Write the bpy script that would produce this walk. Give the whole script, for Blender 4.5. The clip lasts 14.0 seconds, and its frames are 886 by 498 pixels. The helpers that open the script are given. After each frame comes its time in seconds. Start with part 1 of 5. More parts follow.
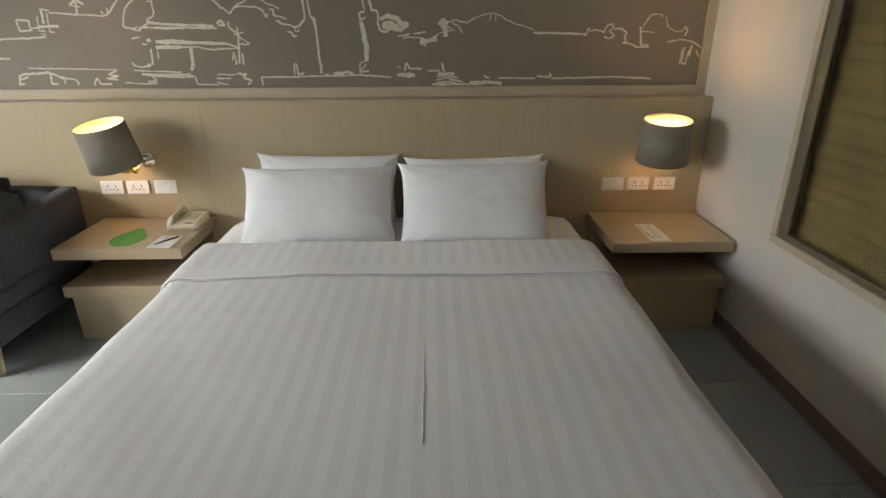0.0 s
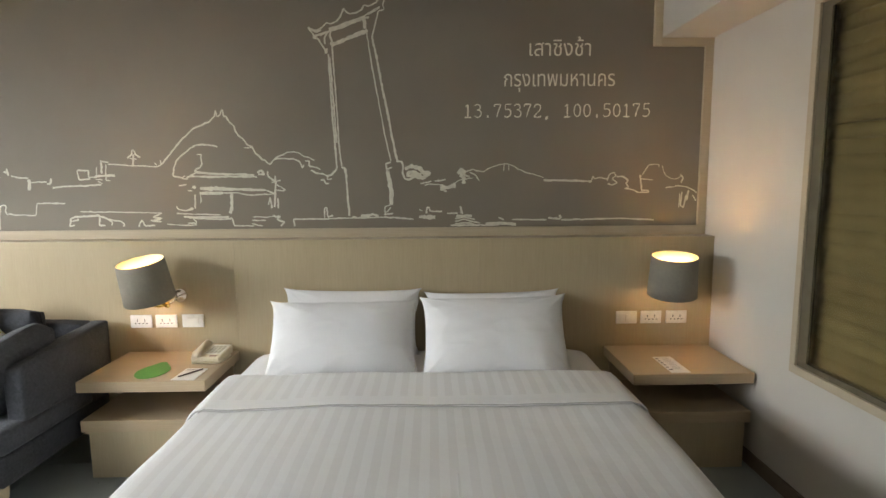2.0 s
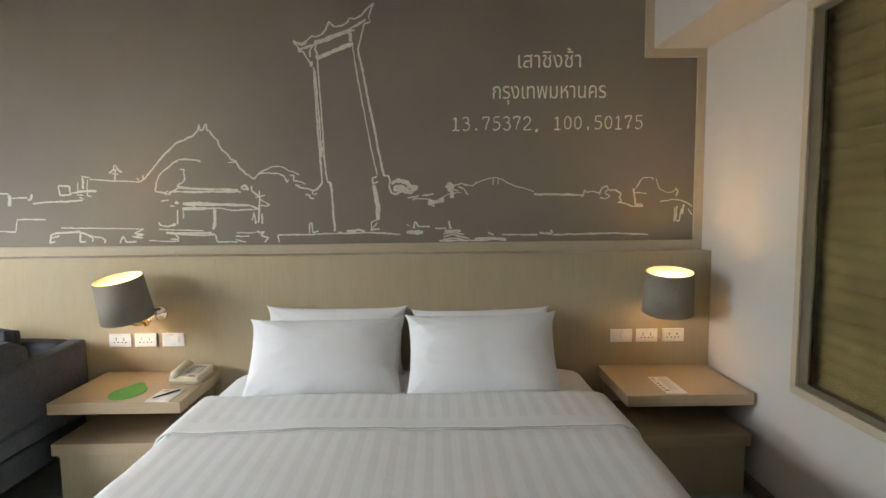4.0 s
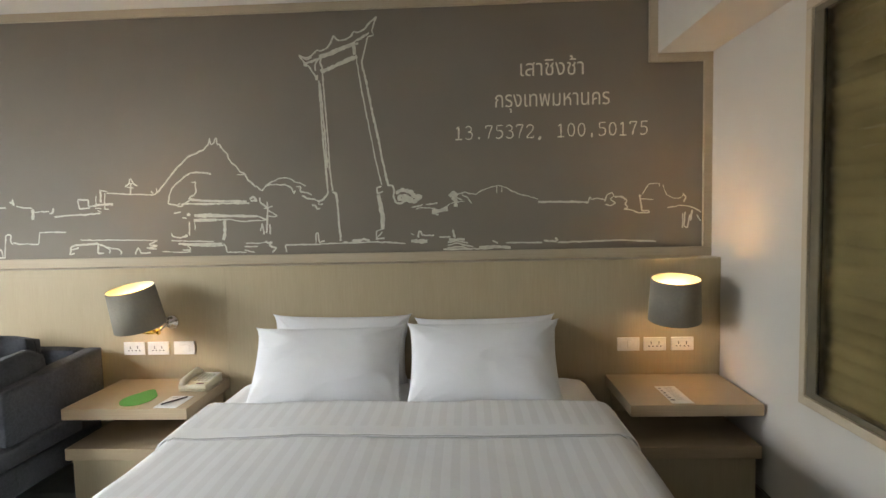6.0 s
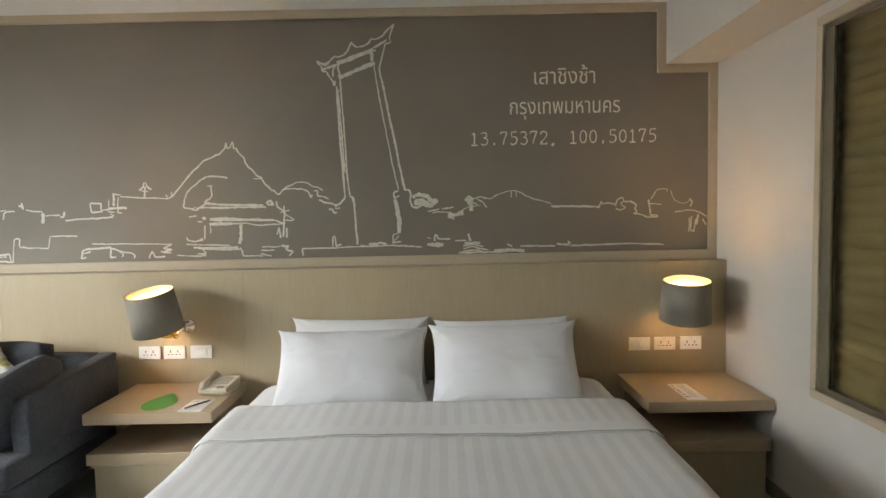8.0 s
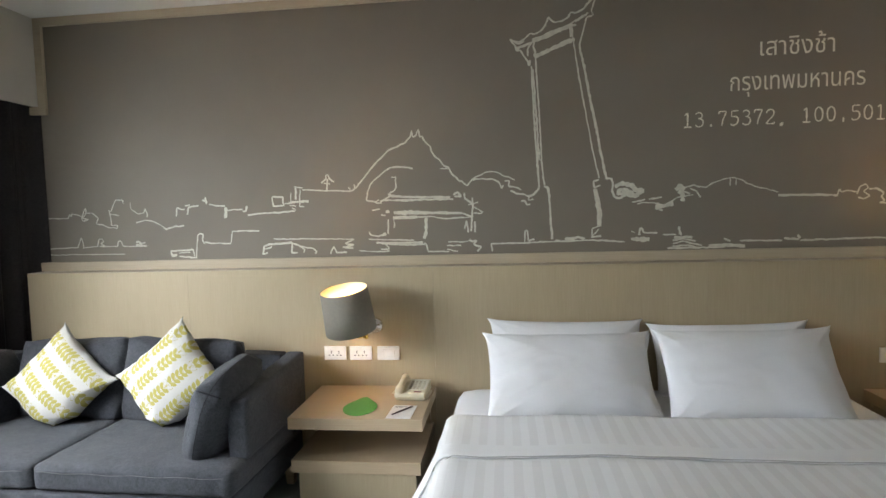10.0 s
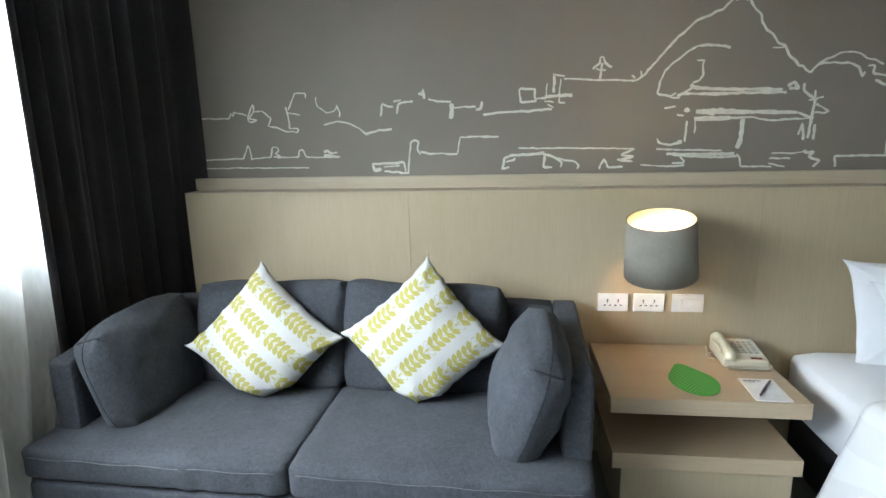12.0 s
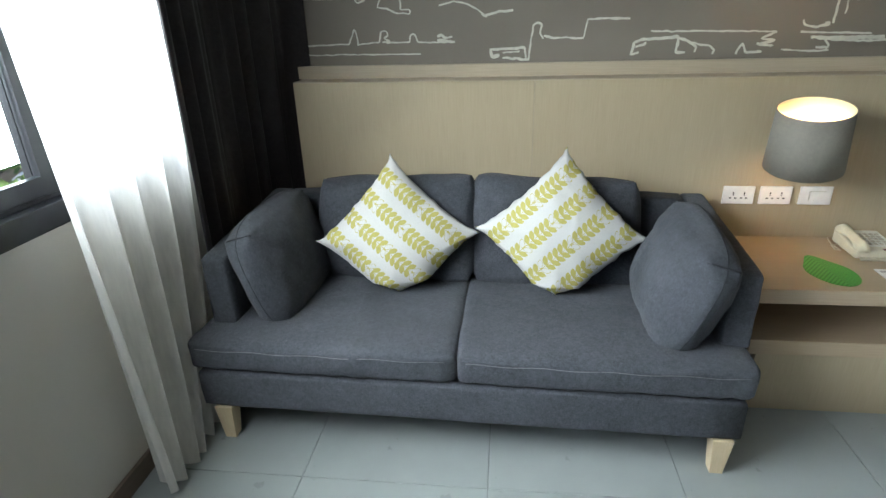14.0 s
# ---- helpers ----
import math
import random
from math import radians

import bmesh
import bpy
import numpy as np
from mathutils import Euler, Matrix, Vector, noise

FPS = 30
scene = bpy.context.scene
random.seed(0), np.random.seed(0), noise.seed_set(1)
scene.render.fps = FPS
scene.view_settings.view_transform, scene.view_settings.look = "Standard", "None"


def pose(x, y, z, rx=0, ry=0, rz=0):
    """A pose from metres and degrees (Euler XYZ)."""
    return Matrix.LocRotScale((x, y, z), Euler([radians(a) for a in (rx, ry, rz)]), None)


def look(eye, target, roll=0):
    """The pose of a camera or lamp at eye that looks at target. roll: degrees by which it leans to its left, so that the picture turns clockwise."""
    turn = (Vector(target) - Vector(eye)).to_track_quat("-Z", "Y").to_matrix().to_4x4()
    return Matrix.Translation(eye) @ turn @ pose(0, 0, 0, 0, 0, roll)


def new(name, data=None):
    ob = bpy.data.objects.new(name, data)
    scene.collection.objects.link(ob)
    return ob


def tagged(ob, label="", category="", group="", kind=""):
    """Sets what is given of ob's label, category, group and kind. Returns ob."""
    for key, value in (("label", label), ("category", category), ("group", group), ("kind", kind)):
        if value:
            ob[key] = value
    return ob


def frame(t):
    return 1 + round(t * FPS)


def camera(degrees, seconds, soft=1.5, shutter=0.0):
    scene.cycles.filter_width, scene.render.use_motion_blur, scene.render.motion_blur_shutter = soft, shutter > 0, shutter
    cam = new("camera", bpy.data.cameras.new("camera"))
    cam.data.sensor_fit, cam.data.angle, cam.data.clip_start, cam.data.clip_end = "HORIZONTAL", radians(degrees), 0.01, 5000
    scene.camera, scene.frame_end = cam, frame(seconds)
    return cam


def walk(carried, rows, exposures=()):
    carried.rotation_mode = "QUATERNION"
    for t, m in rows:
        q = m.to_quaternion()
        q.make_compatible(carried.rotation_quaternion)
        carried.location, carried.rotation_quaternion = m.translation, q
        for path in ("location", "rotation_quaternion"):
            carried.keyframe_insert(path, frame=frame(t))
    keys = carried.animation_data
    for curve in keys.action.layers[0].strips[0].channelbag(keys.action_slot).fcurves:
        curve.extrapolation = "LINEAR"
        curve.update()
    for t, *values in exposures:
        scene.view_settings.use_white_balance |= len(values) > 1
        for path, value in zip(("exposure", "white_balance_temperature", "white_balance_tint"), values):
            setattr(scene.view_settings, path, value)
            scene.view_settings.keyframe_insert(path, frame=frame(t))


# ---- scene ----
cam = camera(77.4, 14.0)
PATH = [
    (0, (-0.087, 0.12, 1.471), (-0.05, 1.977, 0.73), -0.3),
    (0.5, (-0.094, 0.109, 1.478), (-0.06, 2.039, 0.952), -0.4),
    (1, (-0.116, 0.09, 1.469), (-0.081, 2.055, 1.098), -0.3),
    (1.5, (-0.17, 0.037, 1.446), (-0.131, 2.013, 1.139), -0.3),
    (2, (-0.19, 0.012, 1.448), (-0.152, 1.997, 1.203), -0.4),
    (4.3, (-0.083, 0.103, 1.42), (-0.075, 2.096, 1.247), -0.7),
    (4.5, (-0.129, 0.085, 1.421), (-0.153, 2.078, 1.254), -0.9),
    (5, (-0.163, 0.072, 1.414), (-0.391, 2.054, 1.275), -1.4),
    (5.5, (-0.026, 0.083, 1.417), (-0.256, 2.065, 1.28), -1.6),
    (6, (0.056, 0.09, 1.406), (-0.032, 2.083, 1.27), -1.3),
    (6.5, (0.043, 0.09, 1.41), (0.042, 2.085, 1.272), -1.0),
    (7, (0.016, 0.073, 1.411), (0.02, 2.069, 1.278), -1.1),
    (7.2, (-0.013, 0.07, 1.416), (-0.006, 2.065, 1.282), -1.2),
    (9.3, (-0.595, -0.061, 1.391), (-0.672, 1.935, 1.289), -1.5),
    (9.5, (-0.677, 0.003, 1.388), (-0.805, 1.996, 1.277), -1.5),
    (10, (-0.921, 0.255, 1.394), (-1.146, 2.239, 1.271), -1.6),
    (10.5, (-1.238, 0.45, 1.392), (-1.502, 2.427, 1.247), -1.6),
    (11, (-1.57, 0.575, 1.399), (-1.82, 2.55, 1.212), -1.4),
    (11.5, (-1.927, 0.794, 1.363), (-2.165, 2.761, 1.09), -1.4),
    (12, (-2.254, 0.897, 1.355), (-2.495, 2.839, 0.943), -1.3),
    (12.5, (-2.563, 0.899, 1.38), (-2.818, 2.804, 0.828), -1.4),
    (13, (-2.685, 0.997, 1.353), (-2.953, 2.859, 0.675), -1.7),
    (13.5, (-2.71, 1.037, 1.371), (-2.968, 2.856, 0.581), -2.0),
    (14, (-2.772, 0.866, 1.372), (-2.991, 2.692, 0.586), -1.6),
]
walk(cam, [(t, look(eye, target, roll)) for t, eye, target, roll in PATH], [(0, 1.83, 7150, 15), (1, 2.00, 7150, 15), (2, 2.12, 7100, 15), (5, 2.09, 6850, 15), (7, 2.12, 7000, 15), (9.5, 1.99, 6750, 15), (11, 2.06, 6200, 13), (12.5, 1.84, 6000, 9), (14, 1.62, 6200, 9.5)])

# ---- light ----
world = bpy.data.worlds.new("sky")
scene.world = world
world.use_nodes = True
wn = world.node_tree.nodes
sky = wn.new("ShaderNodeTexSky")
sky.sky_type, sky.sun_disc = "NISHITA", False
sky.sun_elevation, sky.sun_rotation = radians(56), radians(122)
wn["Background"].inputs["Strength"].default_value = 0.15
world.node_tree.links.new(sky.outputs[0], wn["Background"].inputs["Color"])

sun = new("sun", bpy.data.lights.new("sun", "SUN"))
sun.data.energy, sun.data.angle, sun.data.color = 5.0, radians(3), (1.0, 0.95, 0.88)
sun.matrix_world = look((8, -5, 14), (0, 0, 0))

# daylight of the sky standing in the window openings
def window_light(name, centre, target, w, h, watts, spread=125):
    lamp = new(name, bpy.data.lights.new(name, "AREA"))
    lamp.data.shape, lamp.data.size, lamp.data.size_y = "RECTANGLE", w, h
    lamp.data.energy, lamp.data.color = watts, (0.88, 0.955, 1.0)
    lamp.data.spread = radians(spread)
    lamp.matrix_world = look(centre, target)
    return lamp

window_light("window_daylight", (-4.15, 1.45, 1.66), (-3.00, 2.35, 0.45), 1.4, 0.95, 8.3, 106)
window_light("window_daylight", (-4.15, 0.20, 1.60), (-0.80, 1.45, 0.40), 1.4, 1.1, 1.5, 80)
window_light("window_daylight", (-4.15, 2.30, 1.55), (-2.0, 2.30, 1.00), 0.75, 1.2, 9.0, 165)


# ---- materials ----
def material(name, rough=0.6, metal=0.0, base=(0.5, 0.5, 0.5), spec=0.4):
    m = bpy.data.materials.new(name)
    m.use_nodes = True
    b = m.node_tree.nodes["Principled BSDF"]
    b.inputs["Base Color"].default_value = (*base, 1)
    b.inputs["Roughness"].default_value, b.inputs["Metallic"].default_value = rough, metal
    b.inputs["Specular IOR Level"].default_value = spec
    return m, m.node_tree.nodes, m.node_tree.links, b


def coords(n, l, scale=(1, 1, 1), rot=(0, 0, 0)):
    c, mp = n.new("ShaderNodeTexCoord"), n.new("ShaderNodeMapping")
    mp.inputs["Scale"].default_value, mp.inputs["Rotation"].default_value = scale, [radians(a) for a in rot]
    l.new(c.outputs["Object"], mp.inputs[0])
    return mp.outputs[0]


def noise_tex(n, l, vec, scale, detail=4, rough=0.55):
    t = n.new("ShaderNodeTexNoise")
    t.inputs["Scale"].default_value, t.inputs["Detail"].default_value, t.inputs["Roughness"].default_value = scale, detail, rough
    l.new(vec, t.inputs["Vector"])
    return t.outputs["Fac"]


def ramp(n, l, fac, a, b, lo=0.3, hi=0.7):
    r = n.new("ShaderNodeValToRGB")
    r.color_ramp.elements[0].position, r.color_ramp.elements[1].position = lo, hi
    r.color_ramp.elements[0].color, r.color_ramp.elements[1].color = (*a, 1), (*b, 1)
    l.new(fac, r.inputs[0])
    return r.outputs[0]


def mix(n, l, fac, a, b, mode="MIX"):
    m = n.new("ShaderNodeMix")
    m.data_type, m.blend_type = "RGBA", mode
    for sock, v in ((m.inputs[0], fac), (m.inputs[6], a), (m.inputs[7], b)):
        if hasattr(v, "links"):
            l.new(v, sock)
        else:
            sock.default_value = v if isinstance(v, float) else (*v, 1)
    return m.outputs[2]


def math_node(n, l, op, a, b=0.0, c=0.0):
    m = n.new("ShaderNodeMath")
    m.operation = op
    for sock, v in zip(m.inputs, (a, b, c)):
        if hasattr(v, "links"):
            l.new(v, sock)
        else:
            sock.default_value = v
    return m.outputs[0]


def bump(n, l, b, height, strength=0.2, dist=0.01):
    u = n.new("ShaderNodeBump")
    u.inputs["Strength"].default_value, u.inputs["Distance"].default_value = strength, dist
    l.new(height, u.inputs["Height"])
    l.new(u.outputs[0], b.inputs["Normal"])


def plaster(name, a, c, rough=0.75):
    m, n, l, b = material(name, rough)
    v = coords(n, l)
    l.new(ramp(n, l, noise_tex(n, l, v, 1.3, 5), a, c, 0.25, 0.75), b.inputs["Base Color"])
    bump(n, l, b, noise_tex(n, l, v, 160, 3), 0.12, 0.002)
    return m


def veneer(name, a, c, rough=0.42, rot=(0, 0, 0)):
    """Light oak veneer with straight fine grain along z (turned by rot)."""
    m, n, l, b = material(name, rough)
    info = n.new("ShaderNodeObjectInfo")
    v = coords(n, l, (1, 1, 1), rot)
    shift = n.new("ShaderNodeVectorMath")
    l.new(v, shift.inputs[0])
    l.new(info.outputs["Random"], shift.inputs[1])
    v = shift.outputs[0]
    mp = n.new("ShaderNodeMapping")
    mp.inputs["Scale"].default_value = (130, 130, 3.5)
    l.new(v, mp.inputs[0])
    fine = noise_tex(n, l, mp.outputs[0], 2.2, 6, 0.65)
    mp2 = n.new("ShaderNodeMapping")
    mp2.inputs["Scale"].default_value = (9, 9, 0.35)
    l.new(v, mp2.inputs[0])
    broad = noise_tex(n, l, mp2.outputs[0], 1.6, 3)
    col = mix(n, l, 0.4, ramp(n, l, fine, a, c, 0.33, 0.67), ramp(n, l, broad, a, c, 0.05, 0.95))
    l.new(col, b.inputs["Base Color"])
    bump(n, l, b, fine, 0.06, 0.001)
    l.new(ramp(n, l, fine, (rough - .06,) * 3, (rough + .1,) * 3), b.inputs["Roughness"])
    return m


def cloth(name, a, c, weave=700, rough=0.9, wrinkle=0.25, sheen=0.05, folds=0.0, puff=4.0, thread=0.0):
    m, n, l, b = material(name, rough, spec=0.2)
    v = coords(n, l)
    fine = noise_tex(n, l, v, weave, 2)
    broad = noise_tex(n, l, v, 7, 5)
    mid = noise_tex(n, l, v, 70, 6, 0.7)
    col = mix(n, l, 0.5, ramp(n, l, fine, a, c, 0.42, 0.58), ramp(n, l, broad, a, c, 0.3, 0.7))
    col = mix(n, l, 0.4, col, ramp(n, l, mid, a, c, 0.36, 0.64))
    if thread:                           # single light and dark yarns, warp and weft
        for stretch in ((70, 420, 420), (420, 420, 70), (420, 70, 420)):
            yarn = noise_tex(n, l, coords(n, l, stretch), 1.0, 2, 0.6)
            col = mix(n, l, thread, col, ramp(n, l, yarn, (0.45, 0.45, 0.45), (1.6, 1.6, 1.6), 0.35, 0.68), "MULTIPLY")
    l.new(col, b.inputs["Base Color"])
    b.inputs["Sheen Weight"].default_value = sheen
    b.inputs["Sheen Roughness"].default_value = 0.5
    h = math_node(n, l, "ADD", math_node(n, l, "MULTIPLY", broad, puff), fine)
    if folds:                            # thin sharp creases where the noise crosses its middle
        for sc in (5.5, 13.0):
            line = math_node(n, l, "ABSOLUTE", math_node(n, l, "SUBTRACT", noise_tex(n, l, v, sc, 2, 0.4), 0.5))
            sharp = ramp(n, l, line, (1, 1, 1), (0, 0, 0), 0.0, 0.055)
            h = math_node(n, l, "ADD", h, math_node(n, l, "MULTIPLY", sharp, folds))
    bump(n, l, b, h, wrinkle, 0.004)
    return m


def plain(name, colour, rough=0.4, metal=0.0, spec=0.4, speck=0.06):
    m, n, l, b = material(name, rough, metal, colour, spec)
    v = coords(n, l)
    lo = tuple(max(0, x * (1 - speck)) for x in colour)
    hi = tuple(min(1, x * (1 + speck)) for x in colour)
    l.new(ramp(n, l, noise_tex(n, l, v, 35, 4), lo, hi), b.inputs["Base Color"])
    return m


WALL = plaster("warm_white_wall_paint", (0.54, 0.505, 0.45), (0.60, 0.565, 0.51))
CEIL = plaster("ceiling_paint", (0.72, 0.71, 0.68), (0.77, 0.76, 0.73))
MURAL_PAPER = plaster("grey_brown_mural_paint", (0.195, 0.166, 0.130), (0.230, 0.200, 0.158), 0.62)
CHALK = plain("chalk_white_mural_paint", (0.62, 0.60, 0.50), 0.8, speck=0.14)
LETTER = plain("cream_lettering_paint", (0.78, 0.73, 0.60), 0.8, speck=0.14)
OAK = veneer("pale_oak_veneer", (0.405, 0.325, 0.205), (0.485, 0.398, 0.262))
OAK_FLAT = veneer("pale_oak_veneer_lengthwise", (0.42, 0.315, 0.20), (0.51, 0.395, 0.26), 0.38, (0, 90, 0))
OAK_TRIM = veneer("pale_oak_trim", (0.42, 0.345, 0.24), (0.52, 0.435, 0.315), 0.45, (0, 90, 0))
BEECH = veneer("pale_beech_leg", (0.52, 0.40, 0.24), (0.62, 0.50, 0.33), 0.4)
BASEBOARD = veneer("brown_baseboard", (0.15, 0.11, 0.08), (0.21, 0.16, 0.12), 0.5, (90, 0, 0))
SOFA = cloth("slate_grey_sofa_cloth", (0.038, 0.0405, 0.0455), (0.092, 0.0965, 0.108), 330, 0.92, 0.5, 0.08, 0.35, thread=0.24)
STITCH = cloth("pale_grey_thread", (0.13, 0.13, 0.135), (0.21, 0.21, 0.215), 330)
SEAM = cloth("dark_seam_thread", (0.020, 0.021, 0.024), (0.034, 0.035, 0.040), 330)
DRAPE = cloth("dark_taupe_curtain_cloth", (0.027, 0.023, 0.0235), (0.049, 0.0425, 0.043), 500, 0.95, 0.2, 0.1)
LINEN = cloth("white_pillow_cotton", (0.78, 0.78, 0.785), (0.81, 0.81, 0.812), 600, 0.85, 0.24, 0.1, 0.35, 1.2)
SHADE = cloth("grey_lampshade_cloth", (0.215, 0.195, 0.160), (0.275, 0.250, 0.205), 900, 0.9, 0.08, 0.0)
CHROME = plain("polished_chrome", (0.75, 0.74, 0.72), 0.12, 1.0)
# chrome with the lamp's yellow reflection put into its colour
LAMPLIT_CHROME = plain("chrome_with_golden_lamplight", (0.83, 0.62, 0.20), 0.22, 1.0)
BLACK_ALU = plain("black_aluminium", (0.008, 0.009, 0.012), 0.3, 0.0)
PLATE = plain("white_switch_plastic", (0.80, 0.79, 0.76), 0.3)
HOLE = plain("dark_socket_hole", (0.015, 0.014, 0.013), 0.6)
PHONE = plain("cream_phone_plastic", (0.68, 0.62, 0.46), 0.35)
PHONE_KEY = plain("white_phone_key", (0.74, 0.72, 0.64), 0.4)
RED = plain("dark_red_display", (0.16, 0.012, 0.012), 0.3)
PAPER = plain("white_paper", (0.80, 0.79, 0.77), 0.7)
INK = plain("printed_ink", (0.10, 0.08, 0.10), 0.7)
PEN = plain("purple_grey_pen", (0.10, 0.075, 0.09), 0.35)
# grey for the thin shadow line at the sheet's hem
HEM_SHADE = plain("grey_hem_shade", (0.46, 0.45, 0.44), 0.8)
# own grey of the phone keys, also painted shade round the switch rockers
KEY = plain("grey_phone_key_and_rocker_shade", (0.48, 0.45, 0.36), 0.5)
JOINT = plain("dark_floor_joint", (0.16, 0.165, 0.165), 0.9)

# glazed grey porcelain, each tile a little different
TILE, n, l, b = material("grey_porcelain_tile", 0.32, spec=0.45)
v = coords(n, l)
info = n.new("ShaderNodeObjectInfo")
cloud = ramp(n, l, noise_tex(n, l, v, 3.5, 6), (0.25, 0.27, 0.255), (0.31, 0.33, 0.31), 0.25, 0.75)
l.new(mix(n, l, 0.18, cloud, ramp(n, l, info.outputs["Random"], (0.23, 0.25, 0.24), (0.33, 0.355, 0.335), 0.0, 1.0)), b.inputs["Base Color"])
l.new(ramp(n, l, noise_tex(n, l, v, 14, 4), (0.26,) * 3, (0.42,) * 3), b.inputs["Roughness"])
bump(n, l, b, noise_tex(n, l, v, 220, 3), 0.05, 0.001)

# white satin-stripe bed linen: bright and dull bands 3.5 cm wide, running the bed's length
STRIPE, n, l, b = material("satin_stripe_bed_linen", 0.6, spec=0.3)
v = coords(n, l)
sep = n.new("ShaderNodeSeparateXYZ")
l.new(v, sep.inputs[0])
wob = math_node(n, l, "MULTIPLY_ADD", noise_tex(n, l, v, 3, 2), 0.008, sep.outputs["X"])
tri = math_node(n, l, "PINGPONG", wob, 0.032)
band = math_node(n, l, "GREATER_THAN", tri, 0.016)
base = ramp(n, l, noise_tex(n, l, v, 5, 4), (0.755, 0.75, 0.738), (0.785, 0.78, 0.768))
in_hem = math_node(n, l, "LESS_THAN", math_node(n, l, "ABSOLUTE", math_node(n, l, "SUBTRACT", sep.outputs["Y"], 2.225)), 0.055)
band = math_node(n, l, "MAXIMUM", band, in_hem)      # the turned-back hem is plain satin
l.new(mix(n, l, band, base, (0.815, 0.815, 0.805)), b.inputs["Base Color"])
l.new(math_node(n, l, "MULTIPLY_ADD", band, -0.3, 0.78), b.inputs["Roughness"])
b.inputs["Sheen Weight"].default_value = 0.1
bump(n, l, b, math_node(n, l, "ADD", math_node(n, l, "MULTIPLY", noise_tex(n, l, v, 6, 5), 3.0), math_node(n, l, "MULTIPLY", band, 0.06)), 0.36, 0.006)

# throw-cushion print: rows of mustard leaf pairs on white
LEAFPRINT, n, l, b = material("mustard_leaf_print_cotton", 0.85, spec=0.2)
v = coords(n, l)
sep = n.new("ShaderNodeSeparateXYZ")
l.new(v, sep.inputs[0])
PITCH, ROW = 0.0222, 0.098
along = math_node(n, l, "ADD", sep.outputs["X"], 0.003)
across = math_node(n, l, "ADD", sep.outputs["Y"], 0.0)
cell = math_node(n, l, "FLOOR", math_node(n, l, "DIVIDE", along, PITCH))
a_ = math_node(n, l, "SUBTRACT", math_node(n, l, "FLOORED_MODULO", along, PITCH), PITCH / 2)
c_ = math_node(n, l, "ABSOLUTE", math_node(n, l, "SUBTRACT", math_node(n, l, "FLOORED_MODULO", across, ROW), ROW / 2))


def leaf_at(shift):
    """How far inside a tilted leaf outline: 1 at its rim."""
    x = math_node(n, l, "ADD", a_, shift)
    y = math_node(n, l, "SUBTRACT", c_, 0.0155)
    ca, sa = math.cos(radians(54)), math.sin(radians(54))
    p = math_node(n, l, "ADD", math_node(n, l, "MULTIPLY", x, ca / 0.0172), math_node(n, l, "MULTIPLY", y, sa / 0.0172))
    q = math_node(n, l, "SUBTRACT", math_node(n, l, "MULTIPLY", y, ca / 0.0093), math_node(n, l, "MULTIPLY", x, sa / 0.0093))
    return math_node(n, l, "ADD", math_node(n, l, "MULTIPLY", p, p), math_node(n, l, "MULTIPLY", q, q))


e = leaf_at(0.0)
fill = math_node(n, l, "LESS_THAN", e, 1.0)
rim = math_node(n, l, "MULTIPLY", fill, math_node(n, l, "GREATER_THAN", e, 0.70))
hollow = math_node(n, l, "LESS_THAN", math_node(n, l, "FLOORED_MODULO", cell, 6.0), 0.5)
stem = math_node(n, l, "LESS_THAN", c_, 0.0011)
ink = math_node(n, l, "ADD", math_node(n, l, "MULTIPLY", rim, hollow), math_node(n, l, "MULTIPLY", fill, math_node(n, l, "SUBTRACT", 1.0, hollow)))
ink = math_node(n, l, "MINIMUM", math_node(n, l, "ADD", ink, stem), 1.0)
ground_ = ramp(n, l, noise_tex(n, l, v, 500, 2), (0.52, 0.51, 0.475), (0.60, 0.59, 0.555))
leafc = ramp(n, l, noise_tex(n, l, v, 260, 3), (0.38, 0.335, 0.085), (0.47, 0.42, 0.13))
l.new(mix(n, l, ink, ground_, leafc), b.inputs["Base Color"])
bump(n, l, b, noise_tex(n, l, v, 14, 5), 0.25, 0.008)

# sheer curtain: lets most light through
SHEER, n, l, b = material("white_sheer_voile", 0.9, base=(0.89, 0.88, 0.84))
trl, trn, mx1, mx2 = n.new("ShaderNodeBsdfTranslucent"), n.new("ShaderNodeBsdfTransparent"), n.new("ShaderNodeMixShader"), n.new("ShaderNodeMixShader")
v = coords(n, l, (1, 1, 0.15))
trl.inputs[0].default_value = (0.93, 0.91, 0.86, 1)
mx1.inputs[0].default_value = 0.66
l.new(b.outputs[0], mx1.inputs[1]); l.new(trl.outputs[0], mx1.inputs[2])
l.new(ramp(n, l, noise_tex(n, l, v, 60, 3), (0.10,) * 3, (0.22,) * 3), mx2.inputs[0])
l.new(mx1.outputs[0], mx2.inputs[1]); l.new(trn.outputs[0], mx2.inputs[2])
l.new(mx2.outputs[0], n["Material Output"].inputs["Surface"])

# window glass, clear and green-tinted
GLASS, n, l, b = material("clear_window_glass", 0.02, base=(0.97, 1.0, 0.99))
b.inputs["Transmission Weight"].default_value, b.inputs["IOR"].default_value = 1.0, 1.05
BEAD = plain("grey_brown_window_bead", (0.15, 0.125, 0.085), 0.4)
# invented dark brown for the unseen rear wall, to lower the bounced light
REAR = veneer("unseen_dark_rear_wall", (0.16, 0.11, 0.07), (0.24, 0.17, 0.11), 0.45)
GREEN_GLASS, n, l, b = material("greenish_partition_glass", 0.22, base=(0.84, 0.85, 0.76))
b.inputs["Transmission Weight"].default_value, b.inputs["IOR"].default_value = 1.0, 1.3

BLIND, n, l, b = material("olive_brown_blind_cloth", 0.8)
v = coords(n, l, (1, 0.35, 1))
